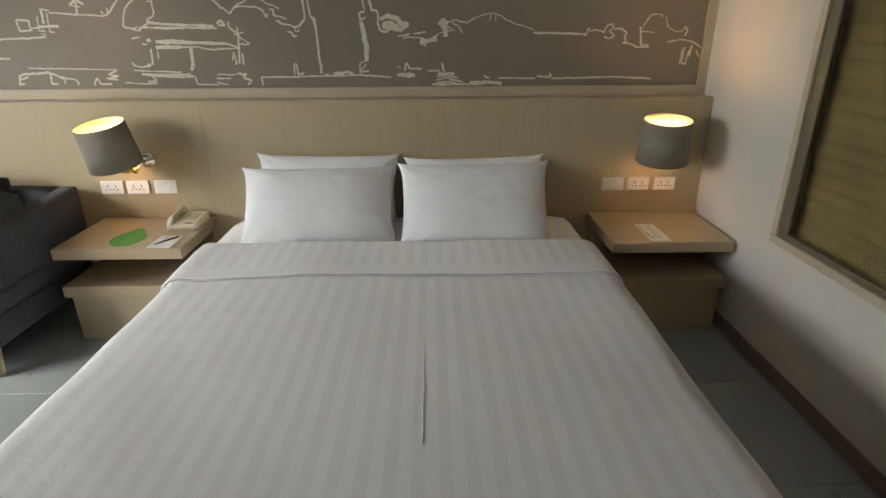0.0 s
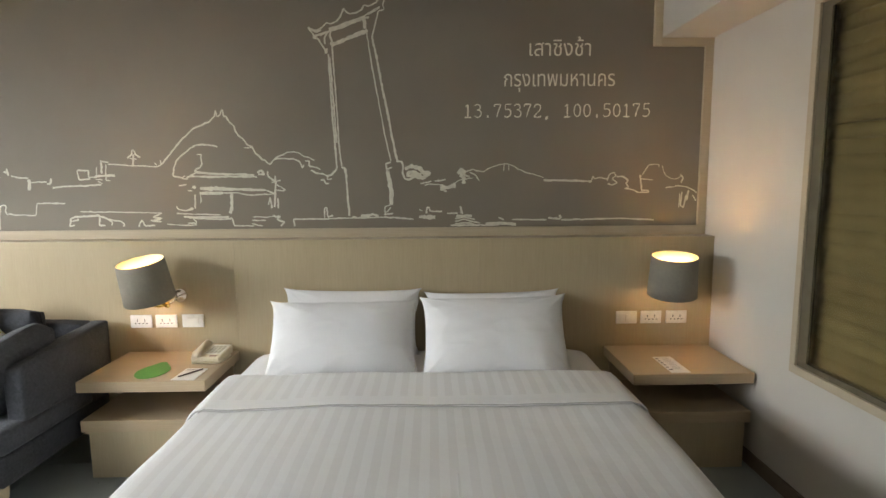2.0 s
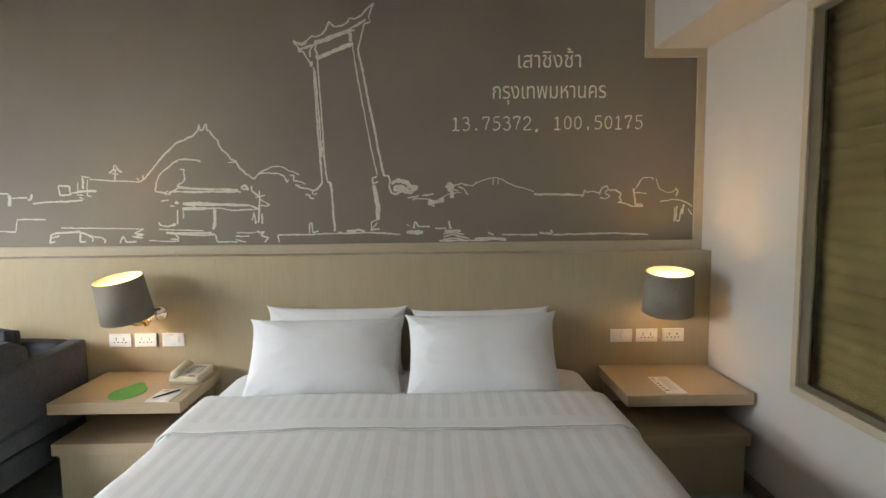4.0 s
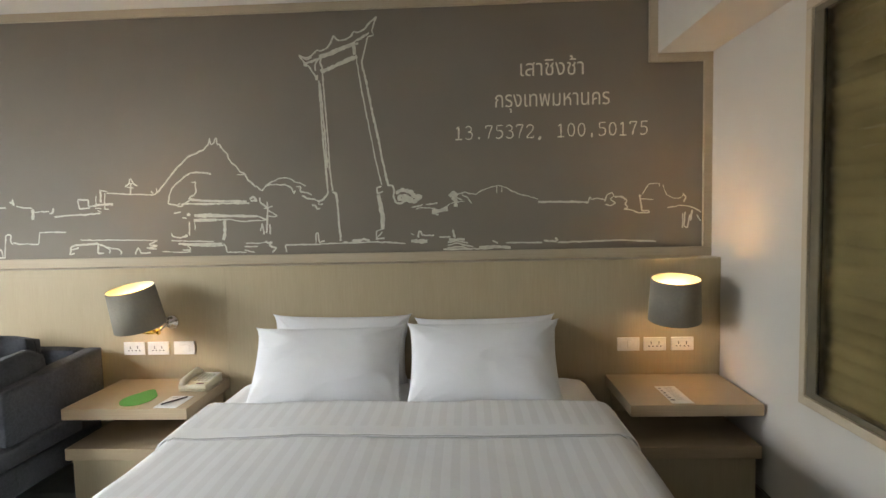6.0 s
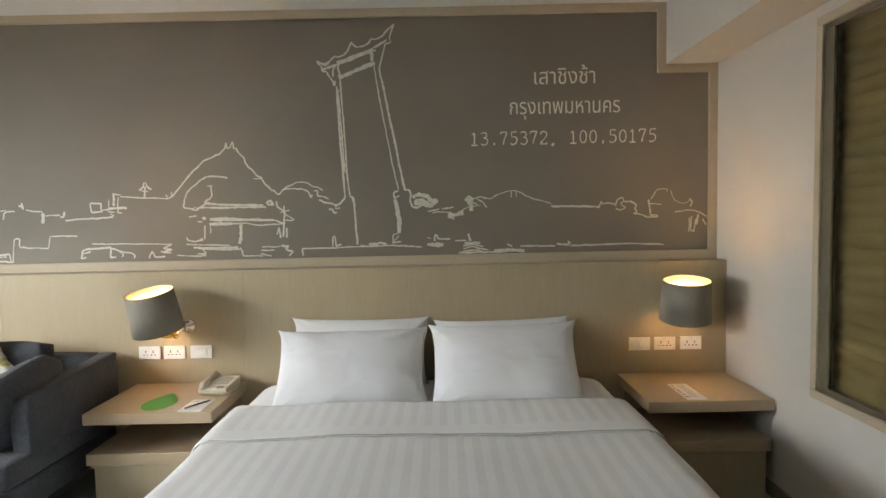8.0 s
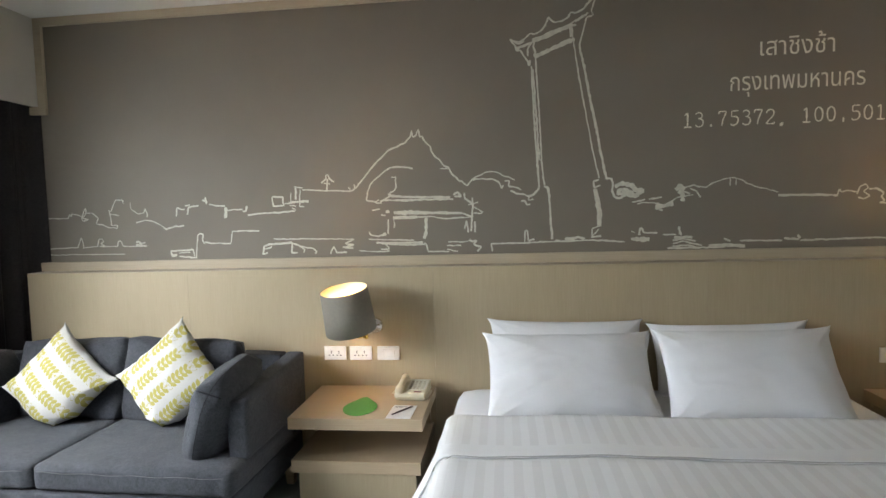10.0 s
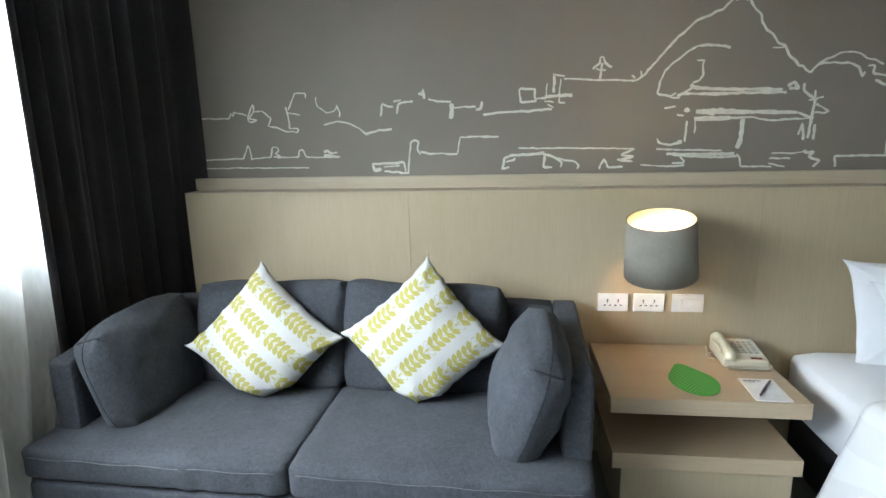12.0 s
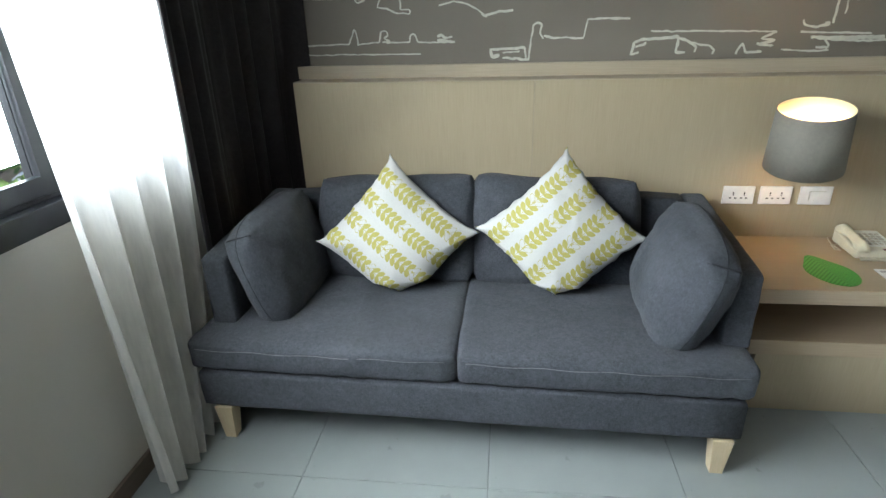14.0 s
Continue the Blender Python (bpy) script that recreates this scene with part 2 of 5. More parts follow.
l.new(ramp(n, l, noise_tex(n, l, v, 9, 5), (0.20, 0.145, 0.06), (0.30, 0.225, 0.105)), b.inputs["Base Color"])
bump(n, l, b, noise_tex(n, l, v, 300, 2), 0.15, 0.002)

GOLD = plain("golden_shade_lining", (0.95, 0.86, 0.56), 0.5, speck=0.03)
# half-translucent stuff of the added disc that weakens the lamps' downlight
DOWNLIGHT_SCREEN, n, l, b = material("added_downlight_screen", 0.6, base=(0.75, 0.68, 0.52))
glow, half = n.new("ShaderNodeBsdfTranslucent"), n.new("ShaderNodeMixShader")
glow.inputs[0].default_value, half.inputs[0].default_value = (0.9, 0.78, 0.58, 1), 0.32
l.new(b.outputs[0], half.inputs[1]); l.new(glow.outputs[0], half.inputs[2])
l.new(half.outputs[0], n["Material Output"].inputs["Surface"])
BULB, n, l, b = material("lit_bulb_glass", 0.3, base=(1, 0.9, 0.7))
b.inputs["Emission Color"].default_value, b.inputs["Emission Strength"].default_value = (1.0, 0.68, 0.40, 1), 52

GREENLEAF, n, l, b = material("green_leaf_mat", 0.5)
v = coords(n, l)
sep = n.new("ShaderNodeSeparateXYZ")
l.new(v, sep.inputs[0])
vein = math_node(n, l, "PINGPONG", math_node(n, l, "ADD", sep.outputs["Y"], math_node(n, l, "ABSOLUTE", sep.outputs["X"])), 0.008)
l.new(ramp(n, l, math_node(n, l, "MULTIPLY", vein, 100.0), (0.05, 0.25, 0.035), (0.10, 0.40, 0.07), 0.1, 0.6), b.inputs["Base Color"])

FOLIAGE, n, l, b = material("garden_leaves", 0.6)
info = n.new("ShaderNodeNewGeometry")
l.new(ramp(n, l, info.outputs["Random Per Island"], (0.045, 0.095, 0.02), (0.13, 0.20, 0.055), 0.0, 1.0), b.inputs["Base Color"])
BARK = plaster("grey_bark", (0.10, 0.085, 0.07), (0.16, 0.14, 0.12), 0.9)
PAVING = plaster("pale_concrete_paving", (0.36, 0.35, 0.33), (0.45, 0.44, 0.42), 0.9)
RENDER_WALL = plaster("outer_wall_paint", (0.5, 0.49, 0.46), (0.58, 0.57, 0.54), 0.8)


# ---- shape helpers ----
def mesh_of(name, bm, mat, smooth=False):
    bmesh.ops.recalc_face_normals(bm, faces=bm.faces)
    me = bpy.data.meshes.new(name)
    bm.to_mesh(me)
    bm.free()
    me.materials.append(mat)
    if smooth:
        for p in me.polygons:
            p.use_smooth = True
    return me


def part(name, bm, mat, parent, label="", smooth=False):
    ob = new(name, mesh_of(name, bm, mat, smooth))
    ob.parent = parent
    return tagged(ob, label)


def thing(name, label, category, m=None, group="", kind=""):
    ob = new(name)
    ob.empty_display_size = 0.1
    if m is not None:
        ob.matrix_basis = m
    return tagged(ob, label, category, group, kind)


def solid(name, bm, mat, label, category, kind="", smooth=False):
    return tagged(new(name, mesh_of(name, bm, mat, smooth)), label, category, kind=kind)


def add_box(bm, lo, hi, bevel=0.0, seg=2):
    r = bmesh.ops.create_cube(bm, size=1.0)
    vs = r["verts"]
    c = [(a + b) / 2 for a, b in zip(lo, hi)]
    s = [abs(b - a) for a, b in zip(lo, hi)]
    for v in vs:
        v.co = Vector((c[0] + v.co.x * s[0], c[1] + v.co.y * s[1], c[2] + v.co.z * s[2]))
    if bevel:
        es = list({e for v in vs for e in v.link_edges})
        bmesh.ops.bevel(bm, geom=es, offset=min(bevel, min(s) * 0.45), segments=seg, profile=0.6, affect="EDGES")
    return bm


def box(lo, hi, bevel=0.0, seg=2):
    return add_box(bmesh.new(), lo, hi, bevel, seg)


def boxes(*spans, bevel=0.0):
    bm = bmesh.new()
    for lo, hi in spans:
        add_box(bm, lo, hi, bevel)
    return bm


def lathe(profile, seg=32, closed=False):
    """Turn (radius, z) pairs round the z axis."""
    bm = bmesh.new()
    rings = [[bm.verts.new((r * math.cos(2 * math.pi * k / seg), r * math.sin(2 * math.pi * k / seg), z)) for k in range(seg)] for r, z in profile]
    pairs = list(zip(rings, rings[1:])) + ([(rings[-1], rings[0])] if closed else [])
    for a, c in pairs:
        for k in range(seg):
            bm.faces.new((a[k], a[(k + 1) % seg], c[(k + 1) % seg], c[k]))
    if not closed:
        bm.faces.new(rings[0])
        bm.faces.new(rings[-1])
    return bm


def tube(points, radius, seg=8, bm=None):
    bm = bm or bmesh.new()
    pts = [Vector(p) for p in points]
    rings = []
    for i, p in enumerate(pts):
        d = (pts[min(i + 1, len(pts) - 1)] - pts[max(i - 1, 0)]).normalized()
        s = d.orthogonal().normalized() if abs(d.z) > 0.95 else d.cross(Vector((0, 0, 1))).normalized()
        u = s.cross(d)
        r = radius[i] if isinstance(radius, (list, tuple)) else radius
        rings.append([bm.verts.new(p + r * (math.cos(2 * math.pi * k / seg) * s + math.sin(2 * math.pi * k / seg) * u)) for k in range(seg)])
    for a, c in zip(rings, rings[1:]):
        for k in range(seg):
            bm.faces.new((a[k], a[(k + 1) % seg], c[(k + 1) % seg], c[k]))
    bm.faces.new(rings[0])
    bm.faces.new(rings[-1])
    return bm


def sheet(f, nu, nv, thickness=0.0):
    """A grid of f(u, v), u and v in 0..1."""
    bm = bmesh.new()
    g = [[bm.verts.new(f(i / nu, j / nv)) for j in range(nv + 1)] for i in range(nu + 1)]
    for i in range(nu):
        for j in range(nv):
            bm.faces.new((g[i][j], g[i + 1][j], g[i + 1][j + 1], g[i][j + 1]))
    if thickness:
        bmesh.ops.recalc_face_normals(bm, faces=bm.faces)
        bmesh.ops.solidify(bm, geom=bm.faces[:], thickness=thickness)
    return bm


def pillow(w, h, t, seed=0, pinch=0.07, wrinkle=0.008, n=30, crease=1.0, power=2.4, ear=0.0, wobble=0.0):
    """A stuffed cushion lying in the xy plane: pointed corners, sides drawn in, soft dents and corner creases."""
    bm = bmesh.new()
    off = Vector((seed * 7.3, seed * 3.1, seed * 1.7))

    def at(u, v, side):
        t4 = 1 + ear * (u * v) ** 12
        x = w / 2 * u * (1 - pinch * (1 - v * v)) * t4
        y = h / 2 * v * (1 - pinch * (1 - u * u)) * t4
        if wobble:                       # an uneven sewn edge
            rim = max(abs(u), abs(v)) ** 8 * wobble
            x += rim * noise.noise((x * 30, y * 30, seed))
            y += rim * noise.noise((x * 30, y * 30, seed + 9))
        prof = max(0.0, (1 - abs(u) ** power) * (1 - abs(v) ** power)) ** 0.55
        nz = noise.noise(Vector((x * 6, y * 6, side)) + off) + 0.5 * noise.noise(Vector((x * 15, y * 15, side)) + off)
        radial = math.sin(9 * math.atan2(v, u) + seed) * (u * u + v * v) * 0.5
        ridge = (1 - abs(noise.noise(Vector((x * 4 + y * 3, y * 7 - x * 2, side * 2)) + off * 1.3))) ** 14
        fan = (1 - abs(math.sin(5 * math.atan2(1.02 - abs(v), 1.02 - abs(u)) + seed))) ** 4 * (abs(u) * abs(v)) ** 1.5
        z = side * (t / 2 * prof) + side * wrinkle * (nz + crease * (0.8 * radial + 0.5 * ridge + 1.8 * fan)) * min(1, 3 * prof)
        return Vector((x, y, z))
    top = [[None] * (n + 1) for _ in range(n + 1)]
    bot = [[None] * (n + 1) for _ in range(n + 1)]
    for i in range(n + 1):
        for j in range(n + 1):
            u, v = math.sin(math.pi * (i / n - 0.5)), math.sin(math.pi * (j / n - 0.5))
            u, v = 0.5 * u + (i / n - 0.5), 0.5 * v + (j / n - 0.5)
            top[i][j] = bm.verts.new(at(u, v, 1))
            edge = i in (0, n) or j in (0, n)
            bot[i][j] = top[i][j] if edge else bm.verts.new(at(u, v, -1))
    for i in range(n):
        for j in range(n):
            bm.faces.new((top[i][j], top[i + 1][j], top[i + 1][j + 1], top[i][j + 1]))
            bm.faces.new((bot[i][j], bot[i][j + 1], bot[i + 1][j + 1], bot[i + 1][j]))
    return bm


def boxed_cushion(w, h, t, lip, seed, n=30, m=5, round_off=0.085):
    """A loose cushion with squared-off corners: two swollen faces joined by a narrow side that bulges to a middle seam."""
    bm = bmesh.new()
    off = Vector((seed * 5.1, seed * 2.3, seed))

    def at(u, v, k):                     # k runs from 1 (upper face) to -1 (lower face)
        full = max(0.0, (1 - abs(u) ** 2.3) * (1 - abs(v) ** 2.3)) ** 0.62
        mid = 1 - abs(u * v) ** 3
        inset = 1 - round_off * abs(u * v) ** 4
        x, y = w / 2 * u * inset, h / 2 * v * inset
        swell = 0.026 * (1 - k * k) * mid if abs(k) < 1 else 0.0
        if abs(u) > 0.999:
            x += math.copysign(swell, u)
        if abs(v) > 0.999:
            y += math.copysign(swell, v)
        p = Vector((x * 7, y * 7, k * 0.7)) + off
        wr = 0.010 * noise.noise(p) + 0.008 * noise.noise(p * 2.7) + 0.006 * (1 - abs(noise.noise(p * 1.9 + off))) ** 9 * abs(u * v)
        z = k * (lip + (t / 2 - lip) * full) + (1 if k > 0 else -1) * wr * min(1, 0.35 + full) * (abs(k) > 0.1)
        return (x, y, z)

    cell = {}

    def vert(u, v, k):
        key = (round(u, 4), round(v, 4), round(k, 4))
        if key not in cell:
            cell[key] = bm.verts.new(at(u, v, k))
        return cell[key]
    g = [math.sin(math.pi * (i / n - 0.5)) * 0.45 + (i / n - 0.5) * 1.1 for i in range(n + 1)]
    for i in range(n):
        for j in range(n):
            for k in (1, -1):
                q = [vert(g[a], g[b], k) for a, b in ((i, j), (i + 1, j), (i + 1, j + 1), (i, j + 1))]
                bm.faces.new(q if k > 0 else q[::-1])
    levels = [1 - 2 * k / (2 * m) for k in range(2 * m + 1)]
    for e in range(4):
        for i in range(n):
            for a, b in zip(levels, levels[1:]):
                line = [((g[i], -1), (g[i + 1], -1)), ((1, g[i]), (1, g[i + 1])), ((-g[i], 1), (-g[i + 1], 1)), ((-1, -g[i]), (-1, -g[i + 1]))][e]
                bm.faces.new([vert(*line[0], a), vert(*line[0], b), vert(*line[1], b), vert(*line[1], a)])
    bmesh.ops.recalc_face_normals(bm, faces=bm.faces[:])
    seam = []
    for e in range(4):
        for i in range(n):
            u, v = [(g[i], -1), (1, g[i]), (-g[i], 1), (-1, -g[i])][e]
            p = Vector(at(u, v, 0))
            seam.append(p + Vector((math.copysign(0.0006, p.x), math.copysign(0.0006, p.y), 0)))
    seam.append(seam[0])
    tucks = []
    for u in (-1, 1):
        for v in (-1, 1):
            tucks.append([Vector(at(u * (0.93 if abs(k) > 0.99 else 1), v * (0.93 if abs(k) > 0.99 else 1), k)) + Vector((u, v, 0)) * 0.0006 for k in levels])
    return bm, seam, tucks


def stuffed_box(lo, hi, bulge=0.015, r=0.03, seed=0, n=14, pucker=0.0):
    """An upholstered block: rounded edges, slightly swollen faces, uneven cloth."""
    bm = bmesh.new()
    add_box(bm, lo, hi)
    bmesh.ops.subdivide_edges(bm, edges=bm.edges[:], cuts=n, use_grid_fill=True)
    c = Vector([(a + b) / 2 for a, b in zip(lo, hi)])
    s = Vector([(b - a) / 2 for a, b in zip(lo, hi)])
    rr = min(r, min(s) * 0.95)
    for v in bm.verts:
        p = v.co - c
        q = Vector([max(-s[k] + rr, min(s[k] - rr, p[k])) for k in range(3)])
        d = p - q
        if d.length > 1e-9:
            p = q + d.normalized() * rr
        for k in range(3):
            others = [1 - (p[m] / s[m]) ** 2 for m in range(3) if m != k]
            p[k] += bulge * (p[k] / s[k]) * max(0, others[0]) ** 0.6 * max(0, others[1]) ** 0.6
        w = noise.noise((c + p) * 9 + Vector((seed, 0, 0))) * 0.004 + noise.noise((c + p) * 26 + Vector((0, seed, 0))) * 0.0015
        if pucker and p.y < -0.7 * s.y:
            w += pucker * math.sin((c.x + p.x) * 75 + 3 * noise.noise((p.x * 8, 0, seed))) * max(0, noise.noise((p.x * 4, 1, seed)) + 0.3)
        v.co = c + p + (p.normalized() * w)
    return bm


# ---- the room ----
X0, X1, Y0, Y1, H = -3.93, 1.417, -2.6, 3.25, 2.587   # left wall, right wall, rear wall, mural wall, ceiling
HB = 3.11                                              # face of the headboard panelling
T = 0.18


def wall(name, bm, mat=WALL, label="warm white painted plaster wall"):
    return solid(name, bm, mat, label, "wall", "structure")


wall("wall_north", box((X0 - T, Y1, -0.1), (X1 + T, Y1 + T, H + 0.1)), MURAL_PAPER, "grey-brown painted mural wall above the headboard")
# out of view; its dark finish is made up to soak up bounce
wall("wall_south", box((X0 - T, Y0 - T, -0.1), (X1 + T, Y0, H + 0.1)), REAR, "unseen rear wall, made dark brown to cut bounced light")
# right wall with the opening of the partition window
PW0, PW1, PZ0, PZ1 = 0.75, 2.342, 0.628, 2.158
wall("wall_east", boxes(((X1, Y0, -0.1), (X1 + T, PW0, H + 0.1)), ((X1, PW1, -0.1), (X1 + T, Y1, H + 0.1)),
                        ((X1, PW0, -0.1), (X1 + T, PW1, PZ0)), ((X1, PW0, PZ1), (X1 + T, PW1, H + 0.1))))
# left wall with the window opening
LW0, LW1, LZ0, LZ1 = -1.20, 3.05, 0.883, 2.15
wall("wall_west", boxes(((X0 - T, Y0, -0.1), (X0, LW0, H + 0.1)), ((X0 - T, LW1, -0.1), (X0, Y1, H + 0.1)),
                        ((X0 - T, LW0, -0.1), (X0, LW1, LZ0)), ((X0 - T, LW0, LZ1), (X0, LW1, H + 0.1))))
solid("ceiling", box((X0 - T, Y0 - T, H), (X1 + T, Y1 + T, H + 0.12)), CEIL, "white painted flat ceiling", "ceiling", "structure")
floor = solid("floor", box((X0 - T, Y0 - T, -0.12), (X1 + T, Y1 + T, -0.004)), JOINT, "grey porcelain tile floor with dark joints", "floor", "structure")
solid("soffit", box((1.12, Y0, 2.242), (X1, Y1 - 0.001, H), 0.003), WALL, "white painted boxed ceiling soffit", "soffit", "structure")
PELX = -3.60
solid("curtain_pelmet", boxes(((PELX - 0.03, Y0, 2.085), (PELX, Y1 - 0.001, H))), WALL, "white boxed curtain pelmet under the ceiling", "pelmet", "structure")


def baseboard(name, lo, hi):
    return solid(name, box(lo, hi, 0.004), BASEBOARD, "brown wooden baseboard along the wall", "baseboard", "structure")


baseboard("baseboard_east", (X1 - 0.014, Y0, 0), (X1, HB, 0.072))
baseboard("baseboard_west", (X0, Y0, 0), (X0 + 0.014, Y1 - 0.2, 0.072))
baseboard("baseboard_south", (X0 + 0.014, Y0, 0), (X1 - 0.014, Y0 + 0.014, 0.072))

# oak trim that frames the mural and steps round soffit and pelmet
TY0, TY1, TW = Y1 - 0.022, Y1, 0.047


def trim(lo, hi):
    return solid("trim", box((lo[0], TY0, lo[1]), (hi[0], TY1 - 0.0005, hi[1]), 0.003), OAK_TRIM, "pale oak picture trim round the mural", "trim", "structure")


trim((X0, 1.126), (X1, 1.178))
trim((PELX + TW, H - TW), (1.12 - TW, H))
trim((1.12 - TW, 2.242 - TW), (1.12, H))
trim((1.12, 2.242 - TW), (X1, 2.242))
trim((X1 - TW, 1.178), (X1, 2.242 - TW))
trim((PELX, 2.085 - TW), (PELX + TW, H))
trim((PELX - 0.09, 2.085 - TW), (PELX, 2.085))

# headboard panelling, four veneered boards and the ledge that caps them
headboard = thing("headboard", "pale oak veneer headboard panelling with a ledge along the wall", "headboard", pose(0, HB, 0))
seams = (-3.635, -2.665, -1.302, 0.072, X1 - 0.002)
for a, c in zip(seams, seams[1:]):
    part("panel", box((a + 0.0004, 0, 0.0), (c - 0.0004, 0.02, 1.1215), 0.0006), OAK, headboard)
part("backing", box((seams[0] + 0.004, 0.021, 0.0), (seams[-1], 0.139, 1.1215)), OAK, headboard)
part("ledge", box((seams[0], 0.0005, 1.122), (seams[-1], 0.139, 1.126), 0.001), OAK_TRIM, headboard, "oak ledge on top")

# partition window to the next room
pw = tagged(thing("window_1", "partition window with pale frame, greenish glass and olive blind", "window"), kind="structure")
fw = 0.038
for lo, hi in (((PW0 - fw, PZ0 - fw), (PW1 + fw, PZ0)), ((PW0 - fw, PZ1), (PW1 + fw, PZ1 + fw)),
               ((PW1, PZ0), (PW1 + fw, PZ1)), ((PW0 - fw, PZ0), (PW0, PZ1))):
    part("window_frame", box((X1 - 0.014, lo[0], lo[1]), (X1 + 0.02, hi[0], hi[1]), 0.004), OAK_TRIM, pw)
for lo, hi in (((PW0, PZ0), (PW1, PZ0 + 0.012)), ((PW0, PZ1 - 0.012), (PW1, PZ1)), ((PW1 - 0.012, PZ0 + 0.012), (PW1, PZ1 - 0.012)), ((PW0, PZ0 + 0.012), (PW0 + 0.012, PZ1 - 0.012))):
    part("reveal", box((X1 + 0.0205, lo[0], lo[1]), (X1 + T, hi[0], hi[1])), OAK, pw)
pane = part("pane", box((X1 + 0.005, PW0 + 0.001, PZ0 + 0.001), (X1 + 0.012, PW1 - 0.001, PZ1 - 0.001)), GREEN_GLASS, pw, "greenish glass pane")
pane.visible_shadow = False
for lo, hi in (((PW0 + 0.001, PZ0 + 0.001), (PW1 - 0.001, PZ0 + 0.026)), ((PW0 + 0.001, PZ1 - 0.026), (PW1 - 0.001, PZ1 - 0.001)), ((PW1 - 0.060, PZ0 + 0.0265), (PW1 - 0.001, PZ1 - 0.0265)), ((PW0 + 0.001, PZ0 + 0.0265), (PW0 + 0.042, PZ1 - 0.0265))):
    part("bead", box((X1 - 0.005, lo[0], lo[1]), (X1 + 0.0045, hi[0], hi[1]), 0.002), BEAD, pw, "grey-brown glazing bead")
part("glass_edge", box((X1 - 0.004, PW1 - 0.068, PZ0 + 0.027), (X1 + 0.0045, PW1 - 0.0605, PZ1 - 0.027)), GREEN_GLASS, pw)
blind = tagged(thing("window_blind", "olive-brown cloth blind in shallow horizontal folds behind glass", "blind", pose(X1 + 0.05, 0, 0)))
n_sl = 25
for k in range(n_sl):
    z0 = PZ0 + 0.016 + k * (PZ1 - PZ0 - 0.032) / n_sl
    z1 = z0 + (PZ1 - PZ0 - 0.032) / n_sl
    soft = 0.5 + 0.5 * (k / n_sl) ** 1.5

    def fold(u, v, z0=z0, z1=z1, soft=soft):
        y = PW0 + 0.016 + u * (PW1 - PW0 - 0.034)
        return (0.020 * soft * math.sin(math.pi * v) * (0.8 + 0.4 * noise.noise((y * 2, z0 * 9, 0))), y, z0 + (z1 - z0) * v + 0.006 * noise.noise((y * 1.4, z0 * 5, 3)))
    part("fold", sheet(fold, 16, 6), BLIND, blind, smooth=True)
solid("wall_behind_blind", box((X1 + T, PW0 - 0.1, PZ0 - 0.1), (X1 + T + 0.05, PW1 + 0.1, PZ1 + 0.1)), WALL, "plain wall closing the partition window", "wall", "structure")

# daylight window
lw = tagged(thing("window_2", "black aluminium sliding window with clear glass", "window"), kind="structure")
XF0, XF1 = X0 - 0.10, X0 + 0.004
fr = 0.065
for lo, hi in (((LW0, LZ0), (LW1, LZ0 + fr)), ((LW0, LZ1 - fr), (LW1, LZ1)), ((LW1 - fr, LZ0 + fr), (LW1, LZ1 - fr)), ((LW0, LZ0 + fr), (LW0 + fr, LZ1 - fr))):
    part("window_frame", box((XF0, lo[0], lo[1]), (XF1, hi[0], hi[1]), 0.004), BLACK_ALU, lw)
part("track", box((XF1 - 0.045, LW0 + fr, LZ0 + fr), (XF1 - 0.035, LW1 - fr, LZ0 + fr + 0.012)), BLACK_ALU, lw)
for k, (a, c) in enumerate(((LW0 + fr, 0.75), (0.70, 2.185), (2.13, LW1 - fr))):
    xs = XF0 + 0.02 + 0.025 * (k % 2)
    sash = part("sash", boxes(((xs, a, LZ0 + fr + 0.001), (xs + 0.022, c, LZ0 + fr + 0.062)), ((xs, a, LZ1 - fr - 0.05), (xs + 0.022, c, LZ1 - fr - 0.001)),
                              ((xs, a, LZ0 + fr + 0.062), (xs + 0.022, a + 0.055, LZ1 - fr - 0.05)), ((xs, c - 0.055, LZ0 + fr + 0.062), (xs + 0.022, c, LZ1 - fr - 0.05))), BLACK_ALU, lw)
    g = part("pane", box((xs + 0.009, a + 0.055, LZ0 + fr + 0.062), (xs + 0.013, c - 0.055, LZ1 - fr - 0.05)), GLASS, sash)
    g.visible_shadow = False

# ---- bed ----
BX, BW, BTOP, FOOT = -0.250, 0.930, 0.505, 0.99     # centre line, half width, mattress top, foot end
bed = thing("bed", "wide hotel bed with white satin-stripe linen, made up", "bed", pose(BX, 0, 0))
part("bed_base", box((-BW + 0.05, FOOT + 0.06, 0.02), (BW - 0.05, HB - 0.012, 0.24), 0.01), DRAPE, bed, "dark upholstered base")
part("mattress", stuffed_box((-BW, FOOT + 0.02, 0.245), (BW, HB - 0.012, BTOP), 0.004, 0.07, 3, 16), LINEN, bed, "mattress in a white sheet", smooth=True)


